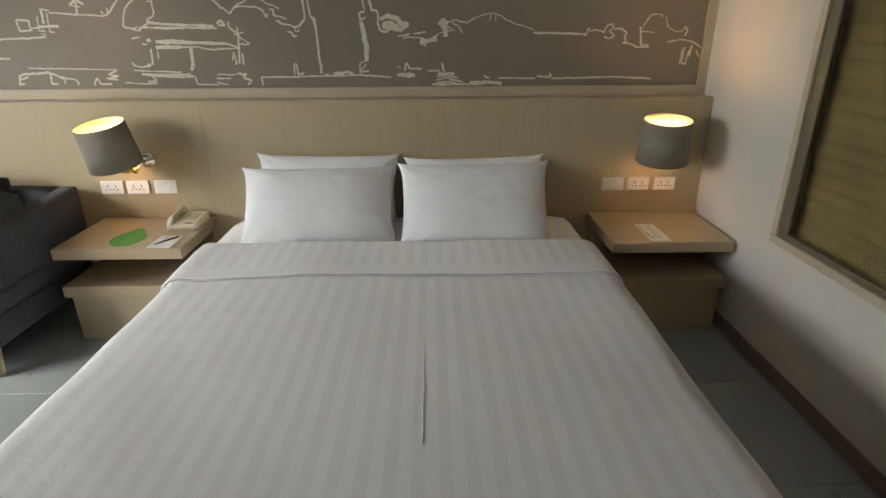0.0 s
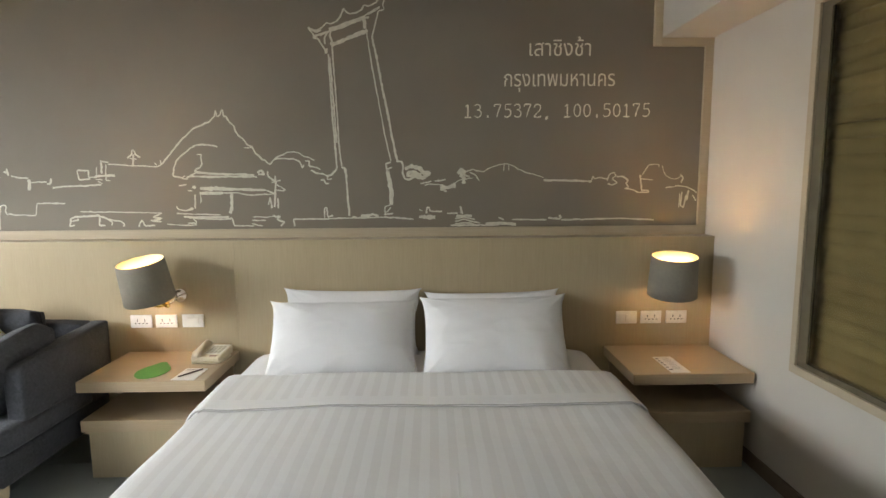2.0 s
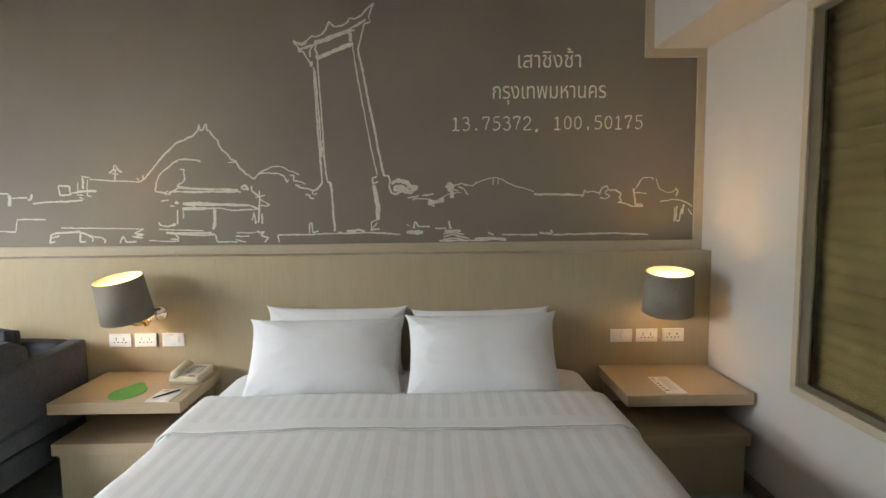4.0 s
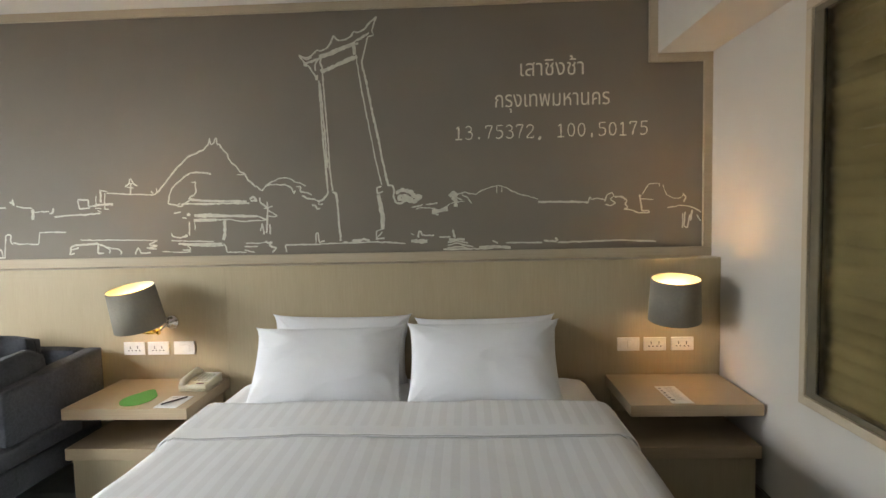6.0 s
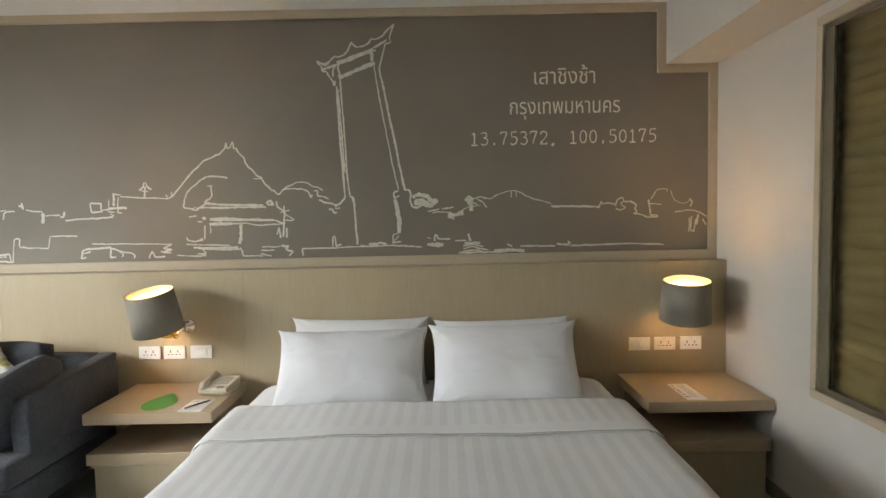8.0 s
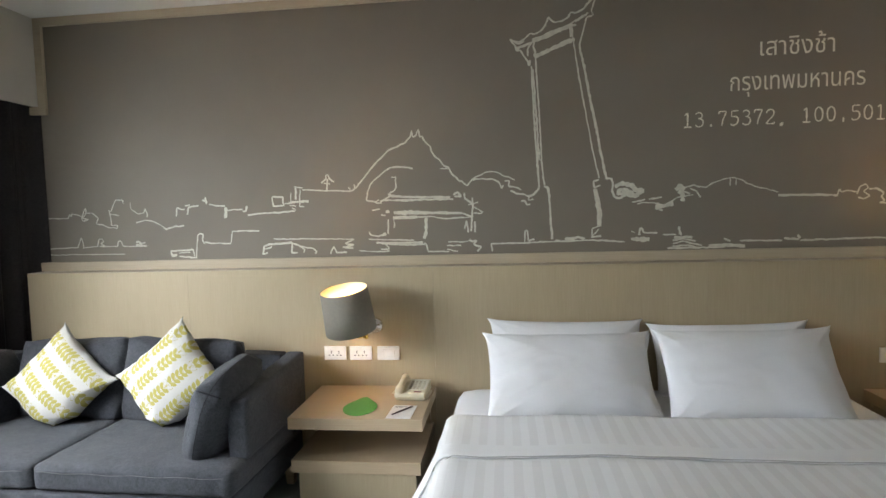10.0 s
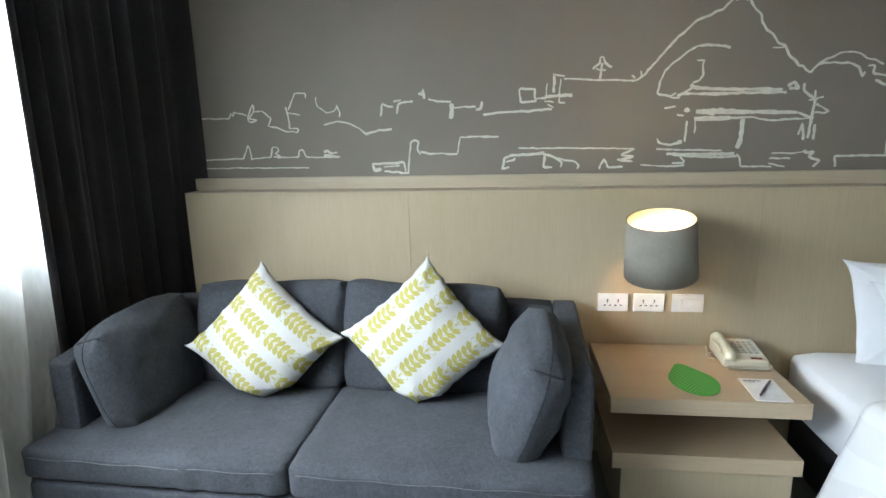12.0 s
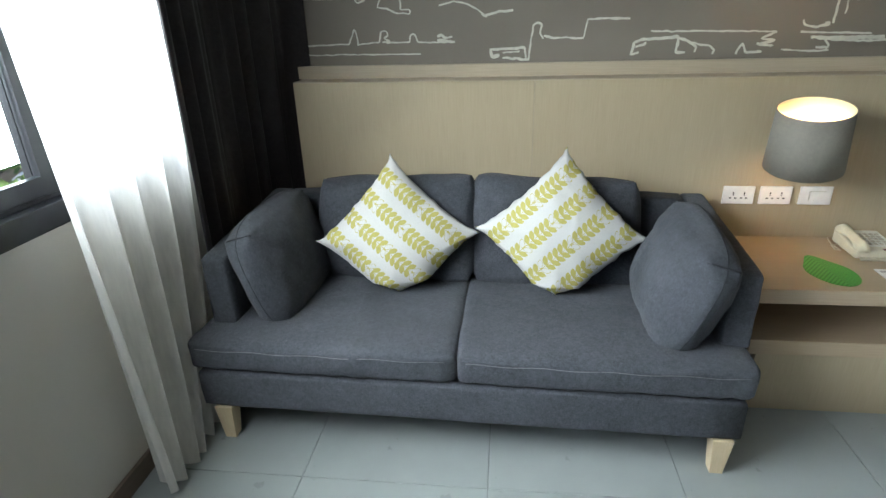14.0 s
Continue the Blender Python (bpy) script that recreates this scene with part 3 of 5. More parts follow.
def over_bed(y0, y1, top, hang, flare, nu, nv, thick, seed, half):
    """A cover laid across the bed from y0 to y1, its sides hanging to the height hang."""
    r = 0.075
    drop = top - r - hang

    def f(u, v):
        y = y0 + (y1 - y0) * v
        total = half + r * math.pi / 2 + drop
        s = (2 * u - 1) * total
        side, a = (1 if s >= 0 else -1), abs(s)
        if a < half - r:
            x, z = a, top
        elif a < half - r + r * math.pi / 2:
            q = (a - half + r) / r
            x, z = half - r + r * math.sin(q), top - r + r * math.cos(q)
        else:
            d = a - (half - r) - r * math.pi / 2
            wave = 0.5 + 0.5 * math.sin(y * 9 + side * 2 + seed)
            x, z = half + flare * (d / 0.28) * (0.6 + 0.6 * wave), top - r - d * 0.98
        soft = 0.015 * noise.noise((s * 2.0, y * 1.8, 2.0)) + 0.004 * noise.noise((s * 7, y * 6, seed + 3))
        return (side * x + (0.006 * noise.noise((y * 5, z * 5, seed)) if a > half else 0), y, z + (soft if a < half else 0))
    return sheet(f, nu, nv, thick)


part("duvet", over_bed(FOOT, 2.25, BTOP + 0.022, 0.15, 0.13, 90, 44, 0.012, 2.0, BW + 0.020), STRIPE, bed, "white satin-stripe duvet", smooth=True)
part("foot_drop", stuffed_box((-BW - 0.01, FOOT - 0.02, 0.17), (BW + 0.01, FOOT + 0.05, BTOP + 0.012), 0.0, 0.03, 5, 10), STRIPE, bed, smooth=True)
part("folded_sheet", over_bed(2.18, 2.575, BTOP + 0.032, 0.16, 0.14, 90, 20, 0.006, 2.0, BW + 0.026), STRIPE, bed, "folded-back striped top sheet", smooth=True)
hem = [(-0.920 + 1.84 * k / 40, 2.1795 + 0.001 * noise.noise((k * .4, 0, 0)), BTOP + 0.0330 - (0.03 if k in (0, 40) else 0)) for k in range(41)]
hem = [(x, y, z + 0.015 * noise.noise((x * 2.0, y * 1.8, 2.0)) + 0.004 * noise.noise((x * 7, y * 6, 5.0))) for x, y, z in hem]
# the hem's narrow shadow, drawn as a thin grey tube
part("hem_shade_line", tube(hem, 0.0016, 6), HEM_SHADE, bed, "grey line drawn as the shade along the hem", smooth=True)
part("crease", tube([(0.132 + 0.0015 * math.sin(k * 0.7), 1.20 + 0.022 * k, BTOP + 0.0225 + 0.015 * noise.noise((0.264, (1.20 + 0.022 * k) * 1.8, 2.0)) + 0.004 * noise.noise((0.924, (1.20 + 0.022 * k) * 6, 5.0))) for k in range(22)], 0.0016, 5), LINEN, bed, smooth=True)


def bed_pillow(seed, x, y, z, lean, w, h, t, yaw=0.0, roll=0.0):
    ob = thing("pillow", "plump white cotton bed pillow leaning on the headboard", "pillow", pose(x, y, z, lean, 0, yaw) @ pose(0, 0, 0, 0, 0, roll), "bed pillows")
    part("cushion", pillow(w, h, t, seed, 0.048, 0.0065, 60, crease=1.0, power=3.1, ear=0.05), LINEN, ob, smooth=True)
    flap = sheet(lambda u, v: (w / 2 * (1 - 0.10 * (1 - (2 * v - 1) ** 2)) - 0.004 + 0.018 * u * (0.7 + 0.5 * math.sin(v * 9 + seed)), h / 2 * (2 * v - 1) * 0.97, 0.006 * math.sin(v * 14 + seed) * u), 3, 16, 0.003)
    part("pillowcase_hem", flap, LINEN, ob, smooth=True)
    return ob


# lying axis: local y runs up the leaning pillow
bed_pillow(1, -0.640, 3.000, 0.664, 70, 0.735, 0.39, 0.13, 0, -0.6)
bed_pillow(2, 0.142, 3.000, 0.652, 70, 0.725, 0.375, 0.13, 0, 0.9)
bed_pillow(6, -0.648, 2.745, 0.654, 52, 0.745, 0.425, 0.165, 2, 0.0)
bed_pillow(4, 0.122, 2.735, 0.664, 54, 0.735, 0.435, 0.165, -2, 1.3)


# ---- bedside tables ----
def bedside_table(x0, x1):
    ob = thing("bedside_table", "pale oak bedside table, thick floating top above a closed box", "bedside table", pose((x0 + x1) / 2, HB, 0), "bedside tables")
    h = (x1 - x0) / 2
    part("top", box((-h, -0.487, 0.437), (h, -0.001, 0.492), 0.004), OAK_FLAT, ob)
    part("back_panel", box((-h + 0.03, -0.03, 0.2985), (h - 0.03, -0.001, 0.4365)), OAK_FLAT, ob)
    part("lid", box((-h + 0.012, -0.495, 0.240), (h - 0.012, -0.001, 0.298), 0.003), OAK_FLAT, ob)
    part("box", box((-h + 0.044, -0.485, 0.0), (h - 0.035, -0.001, 0.2395), 0.002), OAK, ob)
    return ob


bedside_table(-1.925, -1.303)
bedside_table(0.797, 1.400)


# ---- wall lamps ----
def wall_lamp(x, z, base_x, tilt_x, tilt_y, label):
    ob = thing("wall_lamp", label, "wall lamp", pose(x, 2.93, z), "bedside wall lamps")
    tilt = pose(0, 0, 0, tilt_x, tilt_y, 0)
    rt, rb, hh = 0.118, 0.129, 0.109
    outer = part("shade", lathe([(rb, -hh), (rt, hh), (rt - 0.002, hh), (rb - 0.002, -hh)], 48, True), SHADE, ob, "grey cloth drum shade", smooth=False)
    inner = part("lining", lathe([(rb - 0.0025, -hh + 0.001), (rt - 0.0025, hh - 0.001), (rt - 0.0035, hh - 0.001), (rb - 0.0035, -hh + 0.001)], 48, True), GOLD, outer, "golden inner lining")
    for p in list(outer.data.polygons) + list(inner.data.polygons):
        p.use_smooth = abs(p.normal.z) < 0.5
    bulb = part("bulb", lathe([(0.004, -0.005), (0.018, -0.011), (0.028, -0.03), (0.030, -0.05), (0.022, -0.075), (0.014, -0.092), (0.014, -0.105), (0.004, -0.106)], 20), BULB, ob, "lit warm bulb", smooth=True)
    sock = part("socket", lathe([(0.016, -0.106), (0.018, -0.110), (0.018, -0.125), (0.012, -0.135)], 20), CHROME, ob, smooth=True)
    for o in (outer, bulb, sock):
        o.matrix_basis = tilt
    # unseen disc, added to hold back light through the shade's open bottom
    disc = part("downlight_screen", lathe([(0.1235, -0.0985), (0.1235, -0.100), (0.019, -0.102), (0.019, -0.1005)], 32, True), DOWNLIGHT_SCREEN, ob, "added unseen disc that dims the light below the bulb", smooth=True)
    disc.matrix_basis = tilt
    dx = base_x - x
    rose = part("wall_rose", lathe([(0.040, 0.0), (0.040, 0.010), (0.030, 0.018), (0.014, 0.022), (0.012, 0.05)], 28), CHROME, ob, "chrome wall rose", smooth=True)
    rose.matrix_basis = pose(dx, HB - 2.93, -0.115, 90, 0, 0)
    b0 = tilt @ Vector((0, 0, -0.122))
    knee = Vector((dx - 0.030, 0.085, -0.150))
    part("arm", tube([(dx, HB - 2.93 - 0.045, -0.112), (dx - 0.004, 0.115, -0.122), knee], [0.008, 0.0095, 0.009], 10), CHROME, ob, "chrome swivel arm", smooth=True)
    # knuckle and holder: golden lamplight on chrome, given as base colour
    part("knuckle", tube([knee + Vector((0, 0, -0.016)), knee + Vector((0, 0, -0.012)), knee + Vector((0, 0, 0.012)), knee + Vector((0, 0, 0.016))], [0.007, 0.012, 0.012, 0.007], 14), LAMPLIT_CHROME, ob, "chrome swivel knuckle, lamplight painted in as gold", smooth=True)
    part("holder", tube([knee, knee.lerp(b0, 0.5) + Vector((0, 0, -0.012)), b0 + Vector((0, 0, -0.014)), b0 + Vector((0, 0, 0.012))], [0.010, 0.0125, 0.015, 0.016], 12), LAMPLIT_CHROME, ob, "chrome lamp holder, lamplight painted in as gold", smooth=True)
    lamp = new("bulb_light", bpy.data.lights.new("bulb_light", "POINT"))
    lamp.data.energy, lamp.data.color, lamp.data.shadow_soft_size = LAMP_WATTS, (1.0, 0.62, 0.42), 0.035
    lamp.parent = ob
    lamp.matrix_basis = tilt @ pose(0, 0, 0.014)
    return ob


LAMP_WATTS = 0.085
wall_lamp(-1.714, 0.933, -1.616, 11, -5.5, "wall lamp with tilted grey drum shade, lit, chrome arm")
wall_lamp(1.108, 0.933, 1.130, 8, -1.5, "wall lamp with grey drum shade, lit, chrome arm")


# ---- sockets and switches ----
def plate(x, z, kind, hinge=1):
    name = "socket_outlet" if kind == "socket" else "light_switch"
    ob = thing(name, "white double socket outlet on the headboard" if kind == "socket" else "white rocker light switch on the headboard", "socket" if kind == "socket" else "switch", pose(x, HB, z), "headboard plates")
    part("plate", box((-0.060, -0.009, -0.037), (0.060, -0.0002, 0.037), 0.003), PLATE, ob)
    if kind == "socket":
        for s in (-0.021, 0.021):
            part("pin_hole", boxes(((s - 0.0025, -0.0098, 0.006), (s + 0.0025, -0.0085, 0.013)), ((s - 0.002, -0.0098, -0.001), (s + 0.002, -0.0085, 0.004)),
                                   ((s - 0.014, -0.0098, -0.014), (s - 0.006, -0.0085, -0.009)), ((s + 0.006, -0.0098, -0.014), (s + 0.014, -0.0085, -0.009))), HOLE, ob)
    else:
        part("rim", boxes(((-0.042, -0.0102, -0.024), (0.042, -0.0088, 0.024)), bevel=0.001), PLATE, ob)
        w = 0.032 if hinge > 0 else 0.012
        # grey plate showing as a painted shadow line round the rocker
        part("rocker_shade", box((-w + 0.0053, -0.0106, -0.0187), (w + 0.0027, -0.0100, 0.0187)), KEY, ob)
        part("rocker", box((-w + 0.006, -0.0145, -0.018), (w + 0.002, -0.0098, 0.018), 0.002), PLATE, ob)
    return ob


for x, k in ((-1.842, "socket"), (-1.702, "socket"), (-1.552, "switch")):
    plate(x, 0.669, k)
for x, k in ((0.923, "switch"), (1.065, "socket"), (1.212, "socket")):
    plate(x, 0.660, k, -1)


# ---- things on the bedside tables ----
NZ = 0.4925
phone = thing("telephone", "cream corded desk telephone with keypad and coiled cord", "telephone", pose(-1.405, 2.972, NZ, 0, 0, -3) @ Matrix.Scale(0.86, 4))
bm = box((-0.085, -0.105, 0.004), (0.095, 0.105, 0.040), 0.010, 3)
for v in bm.verts:
    if v.co.z > 0.02:
        v.co.z += 0.020 * (v.co.y + 0.105) / 0.21
part("body", bm, PHONE, phone, smooth=False)
bm = bmesh.new()
hs = [(-0.056, -0.108, 0.036), (-0.056, -0.080, 0.052), (-0.057, -0.03, 0.064), (-0.058, 0.03, 0.072), (-0.059, 0.080, 0.070), (-0.060, 0.110, 0.056)]
tube(hs, [0.021, 0.026, 0.019, 0.019, 0.026, 0.021], 12, bm)
part("handset", bm, PHONE, phone, smooth=True)
for c0, c1 in (((-0.080, -0.095, 0.038), (-0.036, -0.055, 0.055)), ((-0.080, 0.055, 0.050), (-0.036, 0.095, 0.066))):
    part("cradle", box(c0, c1, 0.004), PHONE, phone)
for r in range(5):
    for c in range(4):
        y = -0.040 + r * 0.024
        z = 0.040 + 0.020 * (y + 0.105) / 0.21
        part("key", box((-0.012 + c * 0.023, y - 0.007, z), (0.004 + c * 0.023, y + 0.007, z + 0.005), 0.001), KEY, phone)
part("faceplate", sheet(lambda u, v: (-0.025 + 0.112 * u, -0.06 + 0.155 * v, 0.0403 + 0.020 * (0.045 + 0.155 * v) / 0.21), 1, 1, 0.001), PHONE_KEY, phone)
part("display", box((0.028, -0.094, 0.0405), (0.072, -0.078, 0.0435), 0.001), RED, phone, "dark red display window")
cord = []
for k in range(241):
    s = k / 240
    px, py = -0.070 + 0.175 * min(1, s * 1.5), -0.118 + max(0, s - 0.62) * 0.40
    cord.append((px + 0.006 * math.sin(k * 1.35) * (s > .62), py + 0.007 * math.cos(k * 1.35) * (s <= .62), 0.010 + 0.007 * math.sin(k * 1.35 if s <= .62 else k * 1.35 + 1.57)))
part("coiled_cord", tube(cord, 0.0026, 5), PHONE, phone, "cream coiled cord", smooth=True)
part("line_cord", tube([(-0.085, 0.04, 0.012), (-0.115, 0.035, 0.006), (-0.118, -0.01, 0.005), (-0.10, -0.02, 0.005), (-0.105, 0.06, 0.005), (-0.09, 0.13, 0.005)], 0.003, 6), PHONE, phone, smooth=True)

# leaf-shaped mat with a pointed tip towards the wall
bm = bmesh.new()
ring = []
for k in range(40):
    a = 2 * math.pi * k / 40
    r = 1 + 0.30 * max(0, math.cos(a - math.pi / 2)) ** 9
    ring.append((0.080 * math.cos(a) * (1 - 0.25 * max(0, math.sin(a)) ** 2) * r, 0.112 * math.sin(a) * r))
lower = [bm.verts.new((x, y, 0)) for x, y in ring]
upper = [bm.verts.new((x, y, 0.0018)) for x, y in ring]
bm.faces.new(upper), bm.faces.new(lower)
for k in range(40):
    bm.faces.new((lower[k], lower[(k + 1) % 40], upper[(k + 1) % 40], upper[k]))
leaf = solid("leaf_mat", bm, GREENLEAF, "bright green leaf-shaped card lying on the bedside table", "mat")
leaf.matrix_basis = pose(-1.622, 2.768, NZ, 0, 0, 4)

pad = thing("notepad", "white notepad sheet lying on the bedside table", "notepad", pose(-1.412, 2.713, NZ, 0, 0, -2))
part("paper_sheet", box((-0.056, -0.082, 0), (0.056, 0.082, 0.003)), PAPER, pad)
part("printed_line", boxes(((-0.045, 0.062, 0.003), (0.01, 0.067, 0.0034)), ((-0.045, 0.052, 0.003), (-0.01, 0.055, 0.0034))), PEN, pad)
pen = solid("pen", tube([(-0.036, -0.052, 0.0045), (0.0, 0.0, 0.0048), (0.040, 0.058, 0.0045)], [0.003, 0.0045, 0.0038], 8), PEN, "dark purple-grey pen lying on the notepad", "pen", smooth=True)
pen.matrix_basis = pose(-1.412, 2.713, NZ + 0.003)

card = thing("card", "white printed information card lying on the bedside table", "card", pose(1.042, 2.767, NZ, 0, 0, 0))
part("sheet", box((-0.050, -0.125, 0), (0.050, 0.125, 0.0012)), PAPER, card)
for k, (w, dy) in enumerate(((0.012, 0.090), (0.010, 0.055), (0.014, 0.022), (0.012, -0.010), (0.013, -0.045), (0.020, -0.080))):
    part("printed_mark", box((-0.042, dy - 0.006, 0.0012), (-0.042 + w, dy + 0.006, 0.0016)), INK, card)
part("printed_line", boxes(*[((-0.010, 0.10 - 0.012 * k, 0.0012), (0.030 - 0.006 * (k % 3), 0.103 - 0.012 * k, 0.0016)) for k in range(16)]), plain("grey_print", (0.5, 0.49, 0.47), 0.7), card)


# ---- sofa ----
SX0, SX1, SF, SB = -3.802, -2.012, 2.300, 3.075
MID = (SX0 + SX1) / 2
sofa = thing("sofa", "slate-grey two-seat cloth sofa with pale tapered wooden legs", "sofa", pose(MID, 0, 0) @ pose(0, 2.7, 0, 0, 0, -1.2) @ pose(0, -2.7, 0))
hw = (SX1 - SX0) / 2
part("base", stuffed_box((-hw + 0.015, SF - 0.006, 0.138), (hw - 0.015, SB, 0.285), 0.0, 0.018, 1, 12), SOFA, sofa, smooth=True)
for s in (-1, 1):
    lo, hi = (-hw, -0.003) if s < 0 else (0.003, hw)
    bm = stuffed_box((lo, SF, 0.287), (hi, SB - 0.17, 0.398), 0.012, 0.022, 4 + s, 40, 0.007)
    for v in bm.verts:                   # short upright puckers in the front band, a few long pulls on top
        front = max(0, min(1, (SF + 0.03 - v.co.y) / 0.03)) * max(0, min(1, (0.385 - v.co.z) / 0.02))
        v.co.y -= 0.006 * front * (noise.noise((v.co.x * 26, v.co.z * 3, s)) + 0.5 * noise.noise((v.co.x * 55, 0, s)))
        if v.co.z > 0.38:
            v.co.z += 0.004 * noise.noise((v.co.x * 3.5, v.co.y * 5, s + 4)) - 0.003 * (1 - abs(noise.noise((v.co.x * 4 + v.co.y * 3, v.co.y * 4, s)))) ** 10
    part("seat_cushion", bm, SOFA, sofa, smooth=True)
    lo, hi = (hw - 0.082, hw + 0.008) if s > 0 else (-hw + 0.030, -hw + 0.120)
    bm = stuffed_box((lo, 2.425, 0.392), (hi, SB, 0.694), 0.003, 0.014, 7 + s, 24)
    for v in bm.verts:                   # the top falls a little towards the front
        k = max(0, min(1, (v.co.z - 0.392) / 0.30))
        f = max(0, min(1, (SB - v.co.y) / 0.65))
        v.co.z -= 0.052 * k * f
    part("arm", bm, SOFA, sofa, smooth=True)


def slump(co, s):
    """Soft corners, an uneven top edge and a dented face for a well-used back cushion."""
    pull = min(1.0, abs(co.x / 0.3025 * co.y / 0.2075)) ** 8
    co.x *= 1 - 0.02 * pull
    co.y *= 1 - 0.025 * pull
    if co.y > 0:
        co.y -= 0.030 * (1 - min(1.0, abs(co.x) / 0.3) ** 2) * (co.y / 0.2)
        co.y += 0.014 * noise.noise((co.x * 6, s * 3, 0)) - 0.006 * (s * co.x / 0.3)
    co.z += 0.014 * noise.noise(co * 9 + Vector((s * 4, 0, 2))) * (1 if co.z > 0.002 else -1 if co.z < -0.002 else 0)


part("back_frame", stuffed_box((-hw + 0.121, SB - 0.11, 0.30), (hw - 0.083, SB, 0.700), 0.003, 0.022, 9, 12), SOFA, sofa, smooth=True)
for s in (-1, 1):
    bm, seam, tucks = boxed_cushion(0.602, 0.415, 0.205, 0.044, 20 + s, round_off=0.03)
    for co in [v.co for v in bm.verts] + seam:
        slump(co, s)
    ob = part("back_cushion", bm, SOFA, sofa, "loose back cushion", smooth=True)
    ob.matrix_basis = pose(s * 0.305 + 0.013, 2.900, 0.590, 77, 0, s * 0.8)
    part("seam", tube(seam, 0.0013, 5), SEAM, ob, smooth=True)
for x in (-hw + 0.085, hw - 0.068):
    for y in (SF + 0.024, SB - 0.06):
        bm = box((-0.031, -0.031, 0.0), (0.031, 0.031, 0.139), 0.003)
        for v in bm.verts:
            k = 1 - v.co.z / 0.139
            v.co.x *= 1 - 0.36 * k
            v.co.y *= 1 - 0.36 * k
        leg = part("leg", bm, BEECH, sofa, "pale tapered wooden leg")
        leg.matrix_basis = pose(x, y, 0)
for s in (-1, 1):
    seam = [((s * 0.003 + s * (hw - 0.006) * k / 30), SF - 0.0085 - 0.004 * math.sin(math.pi * k / 30), 0.372 + 0.0025 * math.sin(k * 0.9)) for k in range(1, 30)]
    part("seam", tube(seam, 0.0012, 5), STITCH, sofa, "pale stitched seam", smooth=True)


def side_cushion(m, seed, length, thick):
    ob = thing("side_cushion", "slate-grey box-cornered cushion leaning on the sofa arm", "cushion", m, "grey side cushions")
    bm, seam, tucks = boxed_cushion(length, 0.365, thick, 0.046, seed)
    part("cover", bm, SOFA, ob, smooth=True)
    part("seam", tube(seam, 0.0013, 5), SEAM, ob, "dark stitched seam", smooth=True)
    for line in tucks:
        part("corner_tuck", tube(line, 0.0032, 6), SEAM, ob, smooth=True)
    return ob


def basis(o, x, y):
    """A pose with its x and y axes along the given directions."""
    x, y = Vector(x).normalized(), Vector(y)
    z_ = x.cross(y).normalized()
    y = z_.cross(x)
    m = Matrix((x, y, z_)).transposed().to_4x4()
    m.translation = o
    return m


# local x runs along the arm, local y up it
side_cushion(basis((-2.194, 2.578, 0.556), (0.00, 0.43, 0.06), (0.085, 0.04, 0.27)), 31, 0.440, 0.235)
side_cushion(basis((-3.588, 2.700, 0.552), (0.020, 0.41, 0.015), (-0.080, 0.02, 0.26)), 33, 0.50, 0.20)


def throw_cushion(m, seed, turned, pressed):
    ob = thing("throw_cushion", "white throw cushion printed with mustard leaf rows, standing on its corner", "cushion", m, "leaf-print cushions")
    bm = pillow(0.420, 0.420, 0.165, seed, 0.075, 0.010, 44, ear=0.055, wobble=0.006)
    corner = Vector((-1 if turned else 1, -1, 0)).normalized()
    for v in bm.verts:          # the corner that it stands on is pressed flat
        d = v.co.dot(corner)
        if d > pressed:
            v.co -= corner * (d - pressed) * 0.72
    part("cover", bm, LEAFPRINT, ob, smooth=True)
    return ob


# centre, then the diagonals: towards the right corner and the top corner
def diamond(c, right, up, turn, seed, swap, pressed):
    m = basis(c, right, up) @ pose(0, 0, 0, 0, 0, 45 + turn + swap)
    return throw_cushion(m, seed, swap == 0, pressed)


diamond((-3.175, 2.765, 0.600), (0.569, 0.036, 0.030), (0.01, 0.16, 0.49), 0, 41, -90, 0.168)
diamond((-2.570, 2.765, 0.625), (0.575, -0.03, -0.022), (0.02, 0.17, 0.49), 0, 43, 0, 0.192)


# ---- curtains ----
drape = thing("curtain", "dark taupe full-length drape hanging in folds", "curtain", pose(0, 0, 0))


def drape_at(u, v):
    y = 2.495 + 0.035 * v + (0.7525 - 0.035 * v) * u
    z = 0.02 + 2.13 * v
    f = math.sin(u * 2 * math.pi * 7 + 1.1 * math.sin(u * 9)) + 0.35 * math.sin(u * 2 * math.pi * 14 + 2)
    gather = 0.75 + 0.25 * v
    x = -3.812 + 0.024 * f * gather + 0.006 * math.sin(u * 7 + v * 2) + 0.19 * u ** 7 + 0.016 * (1 - u) ** 12
    y += 0.008 * math.sin(v * 3 + u * 11) * (1 - u)
    return (x, y, z)


part("cloth", sheet(drape_at, 150, 24, 0.003), DRAPE, drape, smooth=True)
part("rail", box((-3.85, LW0 - 0.2, 2.152), (-3.80, 3.22, 2.17)), PLATE, drape, "white curtain rail")

sheer = thing("sheer_curtain", "white translucent sheer curtain drawn into folds", "curtain", pose(0, 0, 0))


def sheer_at(u, v):
    z = 0.012 + 2.13 * v
    y = 2.03 + 0.02 * (1 - v) + (0.76 - 0.41 * (1 - v) ** 3) * u
    f = math.sin(u * 2 * math.pi * 5.2 + 0.9) + 0.3 * math.sin(u * 2 * math.pi * 11 + v)
    x = -3.888 + (0.016 + 0.026 * (1 - v) ** 1.2) * f + 0.065 * (1 - v) ** 2
    return (x, y + 0.01 * math.sin(v * 5 + u * 20) * (1 - v), z + 0.012 * math.sin(u * 30) * (v < 0.01))


